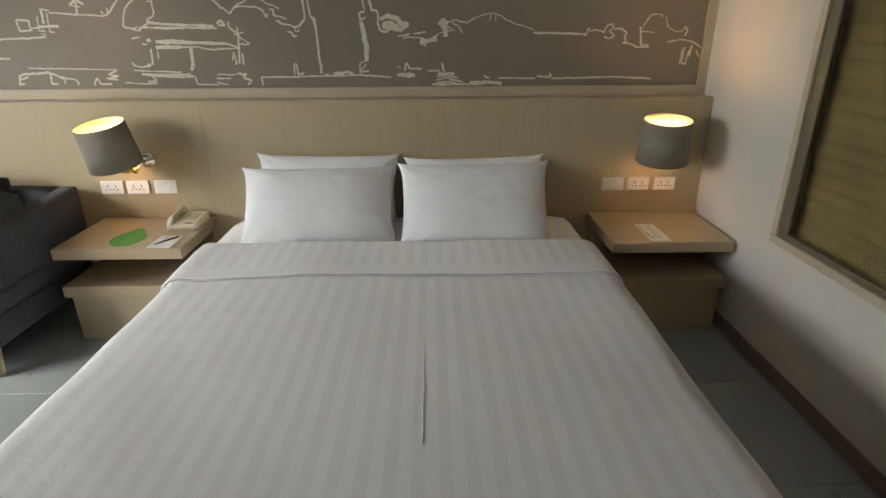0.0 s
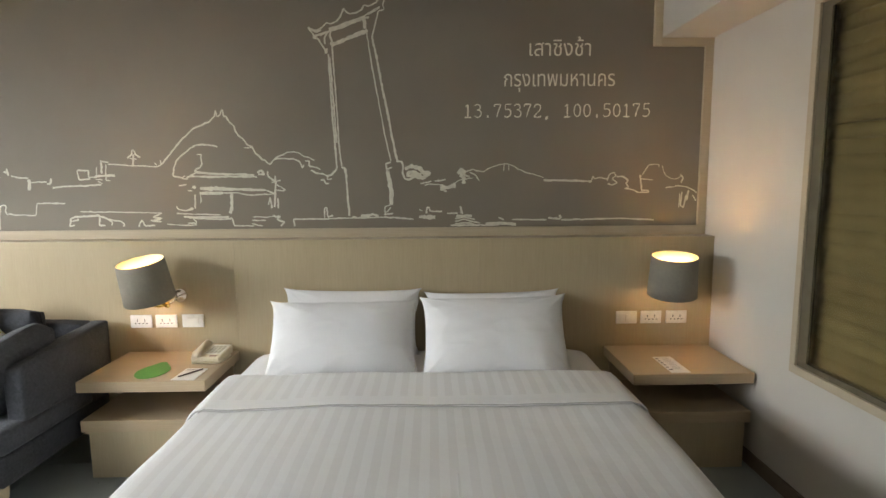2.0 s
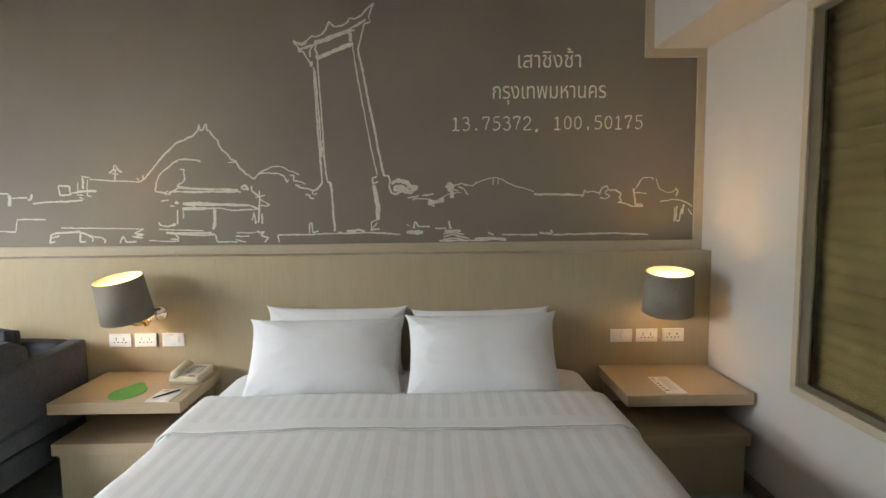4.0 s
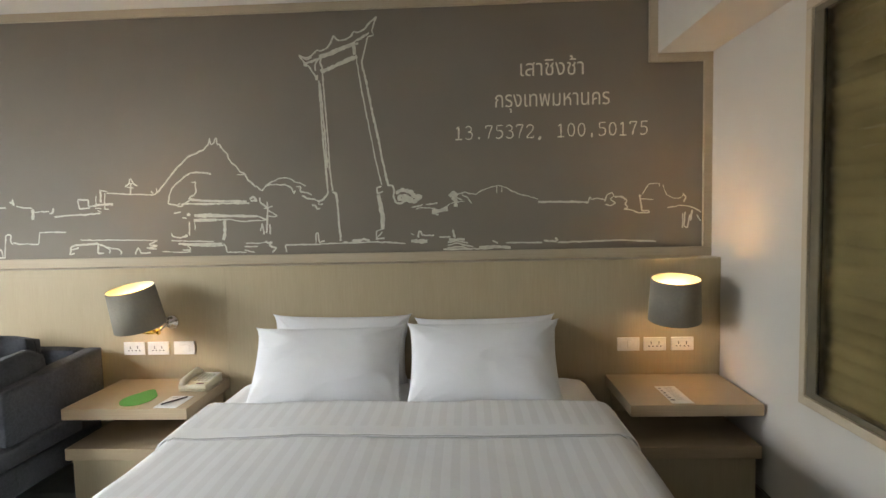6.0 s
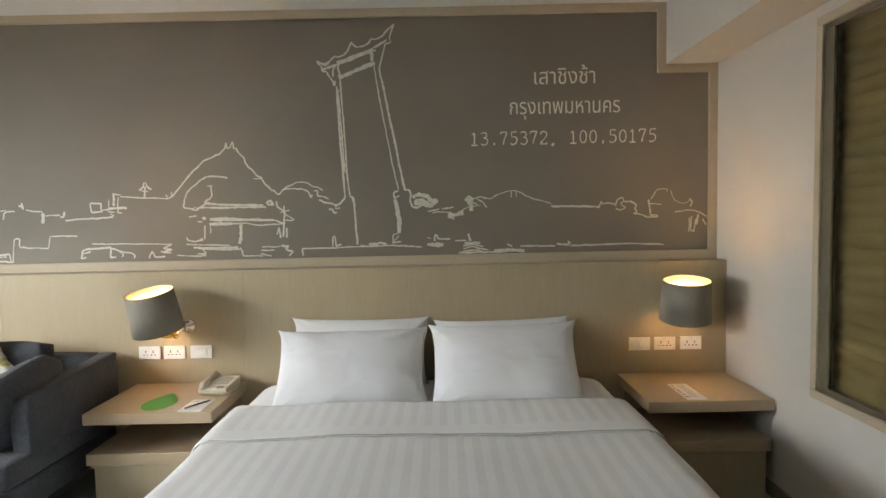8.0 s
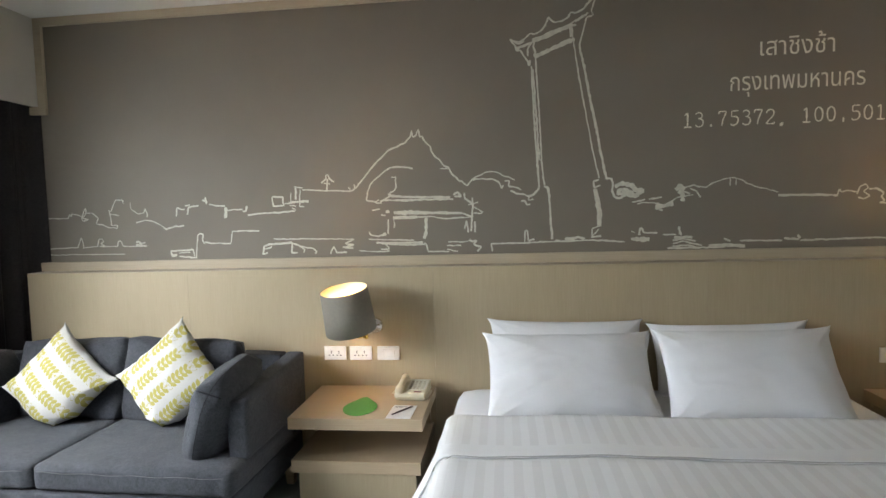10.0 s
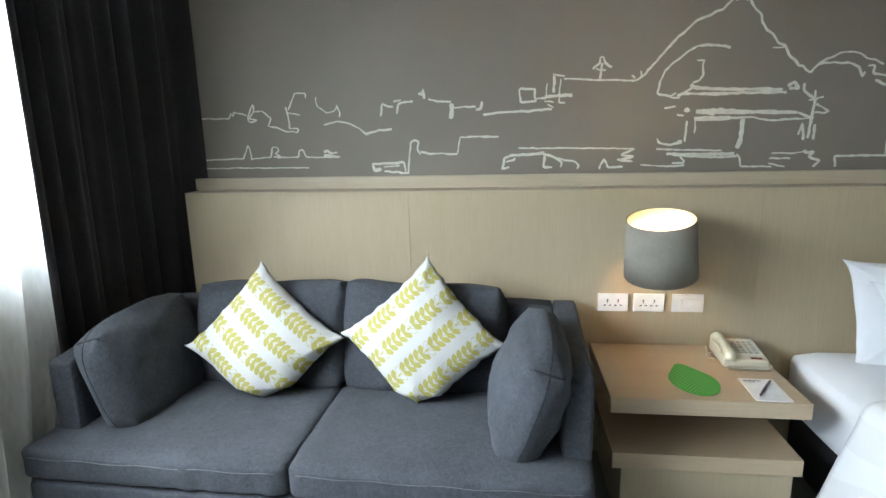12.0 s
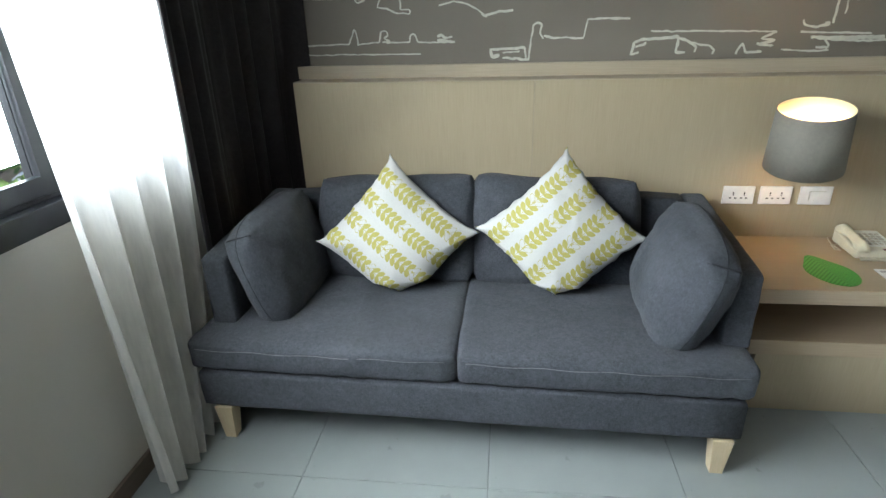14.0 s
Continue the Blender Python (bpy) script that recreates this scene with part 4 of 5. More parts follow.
part("voile", sheet(sheer_at, 130, 30), SHEER, sheer, smooth=True)
part("rail", box((-3.91, LW0 - 0.2, 2.152), (-3.86, 3.22, 2.17)), PLATE, sheer, "white curtain rail")


# ---- the painted mural ----
def paint(name, label, *strokes, mat=CHALK, rough=0.0035):
    """Hand-drawn brush strokes on the mural wall; widths in mm, places in cm along and up the wall."""
    bm = bmesh.new()
    lines = [(rough, *stroke) for stroke in strokes]
    for k, (stray, width, *pts) in enumerate(lines):
        p = [Vector((x / 100, z / 100)) for x, z in pts]
        dense = []
        for a, c in zip(p, p[1:]):
            steps = max(2, int((c - a).length / 0.006))
            dense += [a.lerp(c, i / steps) for i in range(steps)]
        dense.append(p[-1])
        dense = [q + Vector((noise.noise((q.x * 47, q.y * 47, k)), noise.noise((q.x * 47, q.y * 47, k + 31)))) * (stray if 0 < i < len(dense) - 1 else 0) for i, q in enumerate(dense)]
        sm = [dense[0]] + [(dense[i - 1] + 2 * dense[i] + dense[i + 1]) / 4 for i in range(1, len(dense) - 1)] + [dense[-1]]
        rows = []
        for i, q in enumerate(sm):
            d = sm[min(i + 1, len(sm) - 1)] - sm[max(i - 1, 0)]
            d = d.normalized() if d.length > 1e-9 else Vector((1, 0))
            nrm = Vector((-d.y, d.x))
            w = width / 2000 * (1.04 + 0.4 * noise.noise((q.x * 14, q.y * 14, k)) + 0.5 * noise.noise((q.x * 70, q.y * 70, k))) * (0.8 if i in (0, len(sm) - 1) else 1)
            j = 0.47 * rough * noise.noise((q.x * 38, q.y * 38, k + 9))
            q = q + nrm * j
            rows.append([bm.verts.new((q.x + s * nrm.x * w, dy, q.y + s * nrm.y * w)) for s, dy in ((1, -0.0004), (1, -0.0014 - 0.0001 * (k % 9) - 0.00002 * (i % 60)), (-1, -0.0014 - 0.0001 * (k % 9) - 0.00002 * (i % 60)), (-1, -0.0004))])
        for a, c in zip(rows, rows[1:]):
            for s in range(3):
                bm.faces.new((a[s], a[s + 1], c[s + 1], c[s]))
    ob = part(name, bm, mat, mural, label)
    return ob


mural = thing("mural_drawing", "chalk-white line drawing of a temple skyline painted on the wall", "mural", pose(0, Y1, 0))
paint("painted_arch_roof", "painted white line work",
      (8, (-87.5, 230.6), (-85, 229.3), (-82.1, 228.9), (-79.5, 230.7), (-76.9, 233.2), (-75, 232.2), (-71.5, 233.7), (-69.2, 236.5), (-67.1, 240.8), (-66.2, 238.9), (-63.7, 237.6), (-60.8, 238.2), (-57.6, 239.7), (-56, 242.4), (-53.8, 241.8), (-50.9, 242.9), (-49.3, 243.5), (-47.9, 246), (-45.3, 248.1), (-42.7, 250.2)),
      (8, (-42.7, 250.2), (-44.1, 246.8), (-45.5, 242.8), (-44.6, 240.3), (-47.5, 239.5), (-48.5, 237.9), (-49.9, 232.7), (-51, 228.3), (-51.8, 224.6)),
      (8, (-87.5, 230.6), (-85.7, 228), (-84.5, 226.2), (-84.8, 224.6), (-82.3, 224.6), (-80.8, 222), (-78.7, 218.9), (-77.5, 216.7)),
      (7, (-87.5, 230.6), (-83.4, 228), (-80.2, 228.9)),
      (12, (-85.1, 225.2), (-74.8, 228.8), (-66.8, 231.4), (-60.3, 234.4), (-53.3, 235.9)))
paint("painted_arch_beam", "painted white line work",
      (20, (-75.8, 229.1), (-65.2, 232.7), (-55.2, 235.9)),
      (6, (-57.1, 235.9), (-50.6, 239.8), (-47.1, 241.6), (-47.8, 240.4), (-53.9, 237.4)),
      (8, (-78.3, 221.4), (-78.5, 225.1), (-76.4, 227.9), (-73.8, 230.6)),
      (9, (-74.1, 230.3), (-75.6, 226), (-74.4, 223.2), (-75.4, 221.3)),
      (20, (-75.1, 220.7), (-67, 224), (-59, 227.2), (-54.2, 228.7)),
      (16, (-56.2, 234.7), (-55.7, 229.7)),
      (14, (-77.4, 219.2), (-77.8, 216.3)))
paint("painted_arch_post", "painted white line work",
      (9, (-76.6, 216), (-76.3, 205), (-75.5, 182.9), (-74.5, 166.9), (-73.7, 152.5)),
      (9, (-76, 214.4), (-75, 198.7), (-74, 179.7), (-73.5, 166.9)),
      (8, (-74.5, 220.7), (-73.8, 205), (-72.6, 182.8), (-72.2, 166.9), (-71.1, 153.7)),
      (7, (-55.1, 229.7), (-53, 214), (-50.3, 198.2), (-48.2, 185.5), (-45.4, 169.6), (-42.6, 156.4)),
      (12, (-51.8, 224.6), (-49.5, 213.9), (-47.4, 201.3), (-44.6, 187.1), (-41.6, 169.5), (-39, 156.6)))
paint("painted_arch_pier", "painted white line work",
      (12, (-71.1, 153.1), (-68.9, 152.4), (-68.4, 145.9), (-67.9, 134.6), (-67.2, 124.9)),
      (8, (-73.7, 152.5), (-75.7, 149.6), (-78.4, 148.4), (-79.7, 146.2), (-76.8, 146.4)))
paint("painted_arch_pier", "painted white line work",
      (7, (-42.6, 155.7), (-45.5, 154.8), (-45, 151.3), (-42, 152.8)),
      (22, (-44.7, 151), (-43.3, 143.8), (-42.5, 137.4), (-42.7, 131.5)),
      (6, (-41.7, 131.5), (-46.3, 130.3), (-46.7, 125.8), (-43, 129.6)),
      (8, (-47.1, 125.4), (-41.8, 126)))
paint("painted_shrub", "painted white line work",
      (10, (-39.4, 156.3), (-36.5, 156), (-35.6, 154), (-36, 150.2), (-35.1, 146.3), (-32.2, 145.6), (-28.9, 147.1)),
      (23, (-34.6, 151.7), (-30.7, 153.3), (-25.9, 152.2), (-23.7, 149.3), (-20.5, 149.2), (-24.4, 146.1), (-28.2, 149.4), (-32.1, 150.1), (-33.5, 147.5), (-29.6, 148.1), (-25.7, 146.7), (-22.5, 147.3)),
      (8, (-25.8, 143.5), (-20.6, 144.1), (-19.3, 144.7)),
      (6, (-23.2, 142.2), (-20.6, 143.1), (-12.2, 142.3)),
      (9, (-17.4, 144.6), (-10.9, 145.5)),
      (22, (-14.2, 140.4), (-10, 140.9), (-5.1, 142.1)),
      (10, (-12.3, 139), (-10.4, 138.7)),
      (5, (-6.4, 143.1), (-2.5, 145.3), (4.7, 146.2)))
paint("painted_palm", "painted white line work",
      (21, (-4, 148.9), (-1.7, 151.1), (0.2, 150.1), (-2.4, 147.6), (-0.5, 147.5), (-0.6, 143)),
      (6, (-0.1, 149.8), (4.8, 151.3), (8, 150)),
      (6, (3.1, 149.7), (6.3, 148.1), (8.5, 144.8)),
      (7, (-0.4, 148.5), (3.1, 146.8)))
paint("painted_low_hill", "painted white line work",
      (6, (7, 150.6), (11.2, 149.9), (13.8, 151.8), (17.7, 153), (20.3, 153.9), (23.6, 154.5), (28.1, 153.4), (30.7, 151.5), (35.2, 149.4), (40.3, 148.1), (46.1, 146.3)),
      (5, (22.9, 154.2), (22.9, 150.3)),
      (5, (25.8, 153.8), (25.8, 150.6)),
      (11, (46.1, 144.7), (59.7, 144.5), (74.3, 143.9)),
      (6, (74.3, 144.2), (75.3, 147.1), (75.9, 145.4), (78.5, 146), (83.4, 145)))
paint("painted_east_shore", "painted white line work",
      (7, (83.4, 144), (84.7, 147.8), (87.6, 149.1), (88.6, 147.1), (86.3, 145.2), (89.5, 143.2), (86.9, 141.7), (83.7, 142.4)),
      (7, (88.9, 146.5), (92.8, 146.7), (96, 144.1), (94.4, 142.5), (96.3, 140.5), (93.7, 139.6), (98.6, 138.9), (101.9, 137.2), (108.3, 137.4)),
      (7, (108, 137.1), (108, 138.4), (104.1, 138.4), (103.1, 144.3), (102.5, 147.5), (103.5, 146.5)),
      (5, (102.8, 145.2), (110.3, 144.5)),
      (5, (104.1, 147.5), (107.7, 153.5), (113.8, 153.4), (113.5, 151.8)),
      (4, (115.4, 152.7), (117.4, 147.2), (120.6, 145.2), (124.5, 144.8), (127.1, 147)),
      (6, (126.5, 147.7), (128.1, 145.4), (127.1, 142.8)))
paint("painted_east_tree", "painted white line work",
      (7, (118.1, 139.8), (124.6, 140.9), (129.8, 140.5), (134.3, 138.5), (136.6, 136.8)),
      (6, (126.5, 136.4), (126.3, 128.3)),
      (7, (127.8, 137.3), (127.2, 129.2), (129.2, 128.2), (130.4, 135.7)),
      (9, (131.7, 138.2), (130.5, 132.4)),
      (7, (134.3, 135.6), (136.3, 132)))
paint("painted_east_quay", "painted white line work",
      (8, (27.7, 122), (33.5, 121.9), (48.2, 121.6)),
      (10, (49.1, 122.9), (52.4, 122.5), (56.3, 122.1)),
      (9, (56.9, 121.5), (72.6, 121.8), (92.1, 122.1), (111.7, 121.1)),
      (11, (55.7, 124.4), (56.9, 122.5)))
paint("painted_quay", "painted white line work",
      (8, (-99.3, 119), (-99.8, 123.2), (-83.5, 123.2), (-70.5, 123.6), (-57.5, 123.7), (-47.1, 124.1), (-44.5, 123.8), (-36.4, 123.3), (-29.9, 122.5)),
      (7, (-81.9, 123.8), (-81.6, 129.7), (-80.3, 130), (-79.9, 124.5)),
      (10, (-79.9, 124.1), (-76.6, 125)),
      (8, (-65.6, 124.2), (-63, 124.1)),
      (12, (-60.7, 124.7), (-57.5, 124.7), (-53.5, 125.6), (-50.3, 124.9)),
      (19, (-26.6, 124.1), (-17.2, 123.6)),
      (9, (-22.3, 125.9), (-21.9, 129.5), (-20.6, 129.5), (-20.4, 127.2), (-13.2, 127.1)),
      (5, (-26.5, 128.3), (-24.6, 127.3)))
paint("painted_boat", "painted white line work",
      (7, (-10.3, 126), (-3.8, 125.9)),
      (8, (-2.2, 125.9), (-2.4, 130.1), (-1.2, 125.2)),
      (14, (-4.8, 124.3), (4.3, 124.4)),
      (8, (-5.5, 122.7), (-0.6, 123.6), (5.9, 122.1)),
      (8, (-5.5, 121.1), (-0.6, 122.3), (9.1, 119.8)),
      (8, (-5.6, 119.8), (2.6, 120.2), (7.4, 118.8)),
      (9, (-8.2, 118.8), (7.4, 118.8), (20.4, 118.9)),
      (16, (12.3, 119.7), (23.7, 119.8), (30.2, 119.1)),
      (8, (19.9, 123.2), (23.1, 121.8)))
paint("painted_temple_roof", "painted white line work",
      (8, (-177.9, 153.8), (-175.2, 154.4), (-172.5, 156.6), (-168.1, 161.7), (-162.9, 167.6), (-158.8, 171.7), (-154.8, 175.2), (-150.5, 177), (-145.6, 179.1), (-141.9, 182.5), (-141.4, 185.7), (-140.7, 181.6), (-138.7, 183.4), (-137.6, 186), (-136.8, 181.5)),
      (8, (-136.8, 182.1), (-135.8, 182.1), (-134.1, 178.9), (-131.6, 176.9), (-131.1, 173.7), (-128.4, 170.5), (-126.5, 169.5), (-124.7, 166), (-121.9, 164.6), (-120.1, 161.4), (-117, 158.8), (-116.4, 157.2), (-114.5, 157.4), (-113.9, 156.1), (-112, 154.8)),
      (5, (-126.4, 164.4), (-122.2, 164.3)),
      (9, (-177.7, 156.1), (-176.5, 154.8)),
      (6, (-174.4, 157.6), (-173.9, 155)))
paint("painted_temple_gable", "painted white line work",
      (7, (-141.5, 165), (-146.3, 166.1), (-153.7, 166.2), (-157.7, 163.7), (-162, 160.3), (-165.4, 157.1), (-167, 152.7), (-167.8, 148.8), (-165.9, 148.1), (-162.7, 147.4), (-160.7, 148.7)),
      (9, (-152.7, 166.2), (-146.3, 166.1), (-141.5, 165)),
      (7, (-153.6, 160.8), (-150.7, 160.7), (-151.5, 158.8), (-150.7, 155.6), (-152.4, 153), (-154.7, 152.4)),
      (9, (-160.1, 147.4), (-156.8, 149.2), (-153.5, 151.1)),
      (8, (-162.7, 147.1), (-159.2, 146.7)),
      (7, (-164.9, 143), (-160.4, 143.5)),
      (8, (-159.9, 140.3), (-157.3, 139.9)),
      (14, (-156.5, 142.8), (-155.3, 141.5), (-157.2, 142.2)))
paint("painted_temple_cornice", "painted white line work",
      (12, (-155.4, 151.8), (-153.8, 150.5), (-140.7, 149.6), (-121.3, 148.9)),
      (10, (-158.5, 148.3), (-144, 148), (-119.8, 147.9)),
      (12, (-119.6, 150.1), (-117.3, 151.7), (-115.5, 149.1), (-119, 149.2)),
      (9, (-113.5, 151), (-113.6, 148.4), (-111.7, 146.4), (-108.6, 144.5)),
      (7, (-109.4, 148.3), (-109.6, 144.5)),
      (6, (-111.5, 144.5), (-106.3, 145.7)),
      (13, (-152.7, 141.4), (-144.3, 141.3), (-131.4, 140.7), (-115.2, 140.1)),
      (20, (-152.7, 141.4), (-137.8, 141.1)),
      (7, (-115.2, 140.1), (-112.1, 138.7), (-109.5, 138)))
paint("painted_temple_porch", "painted white line work",
      (16, (-153.2, 138.5), (-139.6, 138.6)),
      (7, (-139.6, 138.6), (-131.5, 138.8), (-125.1, 137.3), (-118.6, 137.5), (-108.9, 138)),
      (7, (-155.8, 137.9), (-156.2, 129.8)),
      (5, (-152.6, 137.9), (-152.8, 133)),
      (17, (-134.8, 138.2), (-135.2, 129.4), (-136.3, 126.8)),
      (10, (-109.2, 145.1), (-109.9, 137), (-110.5, 130.2)),
      (10, (-108.3, 135.4), (-108.3, 129.6)),
      (7, (-114, 131.6), (-112.8, 136.1), (-112.1, 129.6)),
      (7, (-108.6, 143.2), (-103.6, 140.2), (-104.9, 139.5), (-108.8, 139.9)))
paint("painted_temple_base", "painted white line work",
      (8, (-166.8, 131.3), (-166, 129.4), (-161.8, 128.6), (-157.2, 129.5)),
      (13, (-159.1, 129.9), (-157.2, 129.9)),
      (7, (-167.1, 127.1), (-158, 126.6), (-141.8, 126)),
      (14, (-163, 125.1), (-154.9, 124.6), (-137, 124.6)),
      (8, (-154.9, 124), (-142, 123.4), (-136.1, 123.6)),
      (7, (-158.1, 124.7), (-156, 122), (-157.1, 120.1)),
      (7, (-136.1, 124.6), (-134.8, 122.9), (-134.3, 119.6), (-122.7, 119.4)),
      (6, (-172.9, 121), (-163.2, 120.2), (-155.7, 120.4)),
      (8, (-160.6, 121.5), (-156.3, 121.4)),
      (7, (-123.1, 124.6), (-115.9, 124.5), (-110.7, 125.1)),
      (7, (-123.8, 122.7), (-116, 122.5)),
      (6, (-123.9, 120.7), (-117.8, 119.3)),
      (10, (-111.3, 125.7), (-110.1, 124.4), (-107.5, 125), (-109.5, 123.1), (-105, 121.7), (-107.4, 119.1)))
paint("painted_hill", "painted white line work",
      (7, (-112, 154.8), (-109.3, 158), (-106, 159.8), (-104, 160.4), (-102.1, 161.7), (-97.5, 161.9), (-94.4, 160.9), (-92.5, 159.3), (-89.6, 158.6), (-86.5, 156.9)),
      (7, (-109, 157.7), (-106.1, 158.2), (-98.3, 157.8), (-95.2, 156.4), (-93.4, 152.5), (-92.7, 154.5)),
      (7, (-91.9, 156.7), (-89.4, 156.6), (-89.8, 153.8), (-85.6, 153), (-83.1, 151.7)),
      (9, (-88.9, 151.2), (-85.8, 149.8), (-81.9, 149.4), (-79.4, 147.8), (-76.7, 148.7), (-75.1, 150.9)),
      (8, (-83.3, 145.6), (-81.4, 145.9), (-80.5, 143.6), (-78.5, 143.9)))
paint("painted_bus", "painted white line work",
      (10, (-227.8, 124.7), (-224.5, 125.6), (-216.4, 125.8), (-211.5, 126.4)),
      (9, (-227.8, 124.7), (-228.4, 121.5), (-229.1, 119.9), (-225.8, 120.8)),
      (8, (-227.3, 122.8), (-223.7, 123.7), (-223.6, 124.6)),
      (11, (-211.5, 126.4), (-211.6, 120.5), (-208.3, 120.4)),
      (9, (-211.2, 125.7), (-206.8, 124.3), (-204.3, 122.3), (-204.8, 120.4)),
      (7, (-206.8, 124), (-198.8, 122.5), (-197.3, 120.9), (-198, 119.6)))
paint("painted_street", "painted white line work",
      (6, (-222.1, 128.5), (-193.6, 128), (-175.5, 127.3)),
      (8, (-175.5, 127.3), (-180.8, 125.1), (-175.7, 124.4), (-181.6, 122.8), (-175.8, 122.1), (-182.2, 123.2)),
      (8, (-189.2, 119.4), (-187.4, 123.6), (-185.6, 120), (-179.8, 120.2)))
paint("painted_roofline", "painted white line work",
      (7, (-204.2, 155.6), (-192, 154.7), (-177.2, 154.1)),
      (9, (-190.1, 154.1), (-189.4, 161.1)),
      (9, (-193, 158.9), (-190.3, 161.1), (-190.5, 163.4), (-188.9, 163.3), (-188.4, 160.8), (-185.6, 159.4)),
      (6, (-191.7, 158.9), (-187.9, 158.2)),
      (7, (-208.6, 157.3), (-203.8, 156.6)),
      (11, (-208, 156.7), (-208.1, 150.2)),
      (6, (-205.5, 155.6), (-206.1, 146.3), (-203.5, 146)),
      (11, (-211.7, 149), (-200.7, 149.1)),
      (5, (-210.7, 154.1), (-211.4, 147.7)),
      (8, (-221.8, 152.1), (-215.4, 152), (-215.9, 149.1), (-215, 147.1), (-221.5, 146.9), (-221.8, 152.1)),
      (7, (-215, 148.1), (-208.5, 148.6)),
      (5, (-211.8, 147.1), (-208, 146.4)),
      (5, (-210.6, 145.8), (-208.1, 144.4)))
paint("painted_west_shore", "painted white line work",
      (6, (-362.5, 143.9), (-354.9, 143.5), (-347.2, 143.5), (-346.4, 145.9), (-345.5, 144), (-345, 146.4), (-339.2, 144.6)),
      (6, (-338.8, 142.8), (-338.3, 145.4), (-336, 149.2), (-335.7, 146.4), (-338.5, 143.3), (-334.4, 142.4), (-338.1, 141.5), (-338.8, 142.8)),
      (6, (-335.7, 146.1), (-332.3, 146.5), (-330.3, 144.7), (-328.2, 143.1), (-329.9, 139.5), (-325.7, 139.6), (-322.5, 137.5), (-316.5, 137.1), (-316.4, 138.6), (-320.2, 138.7)),
      (6, (-320.2, 138.7), (-320.4, 143.4), (-321, 146.5), (-321.7, 147.8), (-320.7, 147)),
      (5, (-320.5, 145.2), (-315.1, 144.3)),
      (5, (-320.1, 146.5), (-316.9, 153.3), (-311.9, 153.1), (-312.1, 151.1)))
paint("painted_west_hill", "painted white line work",
      (4, (-307.7, 151.5), (-307.2, 147.6), (-303.3, 144.7), (-300, 145.4), (-298.5, 147.9)),
      (6, (-298.8, 147.9), (-297.4, 144.8), (-297.8, 142.8)),
      (6, (-304.8, 139.9), (-298.1, 141.3), (-294.2, 140.4), (-290.2, 138.5), (-286.4, 135.8)),
      (9, (-286.4, 135.8), (-281, 137), (-275.3, 137.4)),
      (10, (-287.9, 136.4), (-285.6, 135.3)))
paint("painted_skyline", "painted white line work",
      (8, (-279.8, 142.8), (-279, 148.1), (-277.5, 146.8), (-274.3, 146.7)),
      (8, (-274.2, 148.7), (-271, 149.1)),
      (8, (-272.9, 143.6), (-272.1, 147.6), (-270.5, 148.4), (-265.8, 148.5)),
      (10, (-263.6, 151.4), (-261.5, 151.3), (-261.4, 153.3), (-261.1, 149.3)),
      (7, (-259.3, 149.3), (-255.4, 148.2), (-249.8, 147.8)),
      (17, (-249.5, 147.2), (-249.8, 141)),
      (7, (-249.3, 145.5), (-239.6, 145.7)),
      (9, (-239.6, 144.5), (-237.6, 144.7), (-237, 147.6)),
      (9, (-236.6, 142.4), (-227.5, 143.2), (-217.4, 143.4), (-208.7, 143.9)))
paint("painted_west_quay", "painted white line work",
      (6, (-362.4, 125.6), (-342.3, 126.3), (-341.2, 128.7), (-340.1, 131.8), (-339.1, 130.2), (-338.7, 125.4)),
      (6, (-338.7, 126), (-329.6, 126.6), (-328.7, 130.8), (-326.4, 131), (-325.7, 129.4), (-328, 128.1), (-325.1, 126.8), (-328.5, 126.6)),
      (6, (-326.8, 126.3), (-317.3, 126.4), (-316.5, 129.2), (-314.9, 129.5), (-314, 126.3), (-305.2, 126.1)),
      (15, (-305.7, 126.7), (-298.6, 126.3)),
      (9, (-305.6, 128.2), (-303.9, 129.2), (-302.3, 127.7), (-299.6, 128.1)),
      (5, (-362.8, 122.1), (-344.1, 122.1), (-312.7, 121.8)))
paint("painted_barge", "painted white line work",
      (9, (-284.5, 122.9), (-277.7, 123.1), (-270.2, 123.4)),
      (11, (-284.2, 122.4), (-283.3, 120), (-280.5, 120.8)),
      (6, (-279.2, 121.5), (-272.4, 122.2)),
      (9, (-279.3, 119.7), (-268.9, 118.8)),
      (8, (-270.3, 123.2), (-269.9, 119.6)))
paint("painted_west_wharf", "painted white line work",
      (7, (-268.9, 118.5), (-267.9, 127.5), (-267.2, 131.8), (-265.5, 132.8), (-264, 131.8), (-264.7, 128.7), (-263.2, 126.6)),
      (8, (-263.1, 127.7), (-259, 126.8), (-253.7, 126.7), (-247.5, 126.6)),
      (5, (-247.5, 126.9), (-246.2, 133.7)),
      (9, (-246.2, 133.4), (-237.9, 133.5), (-230.3, 133.3)))

import collections
from mathutils.geometry import delaunay_2d_cdt


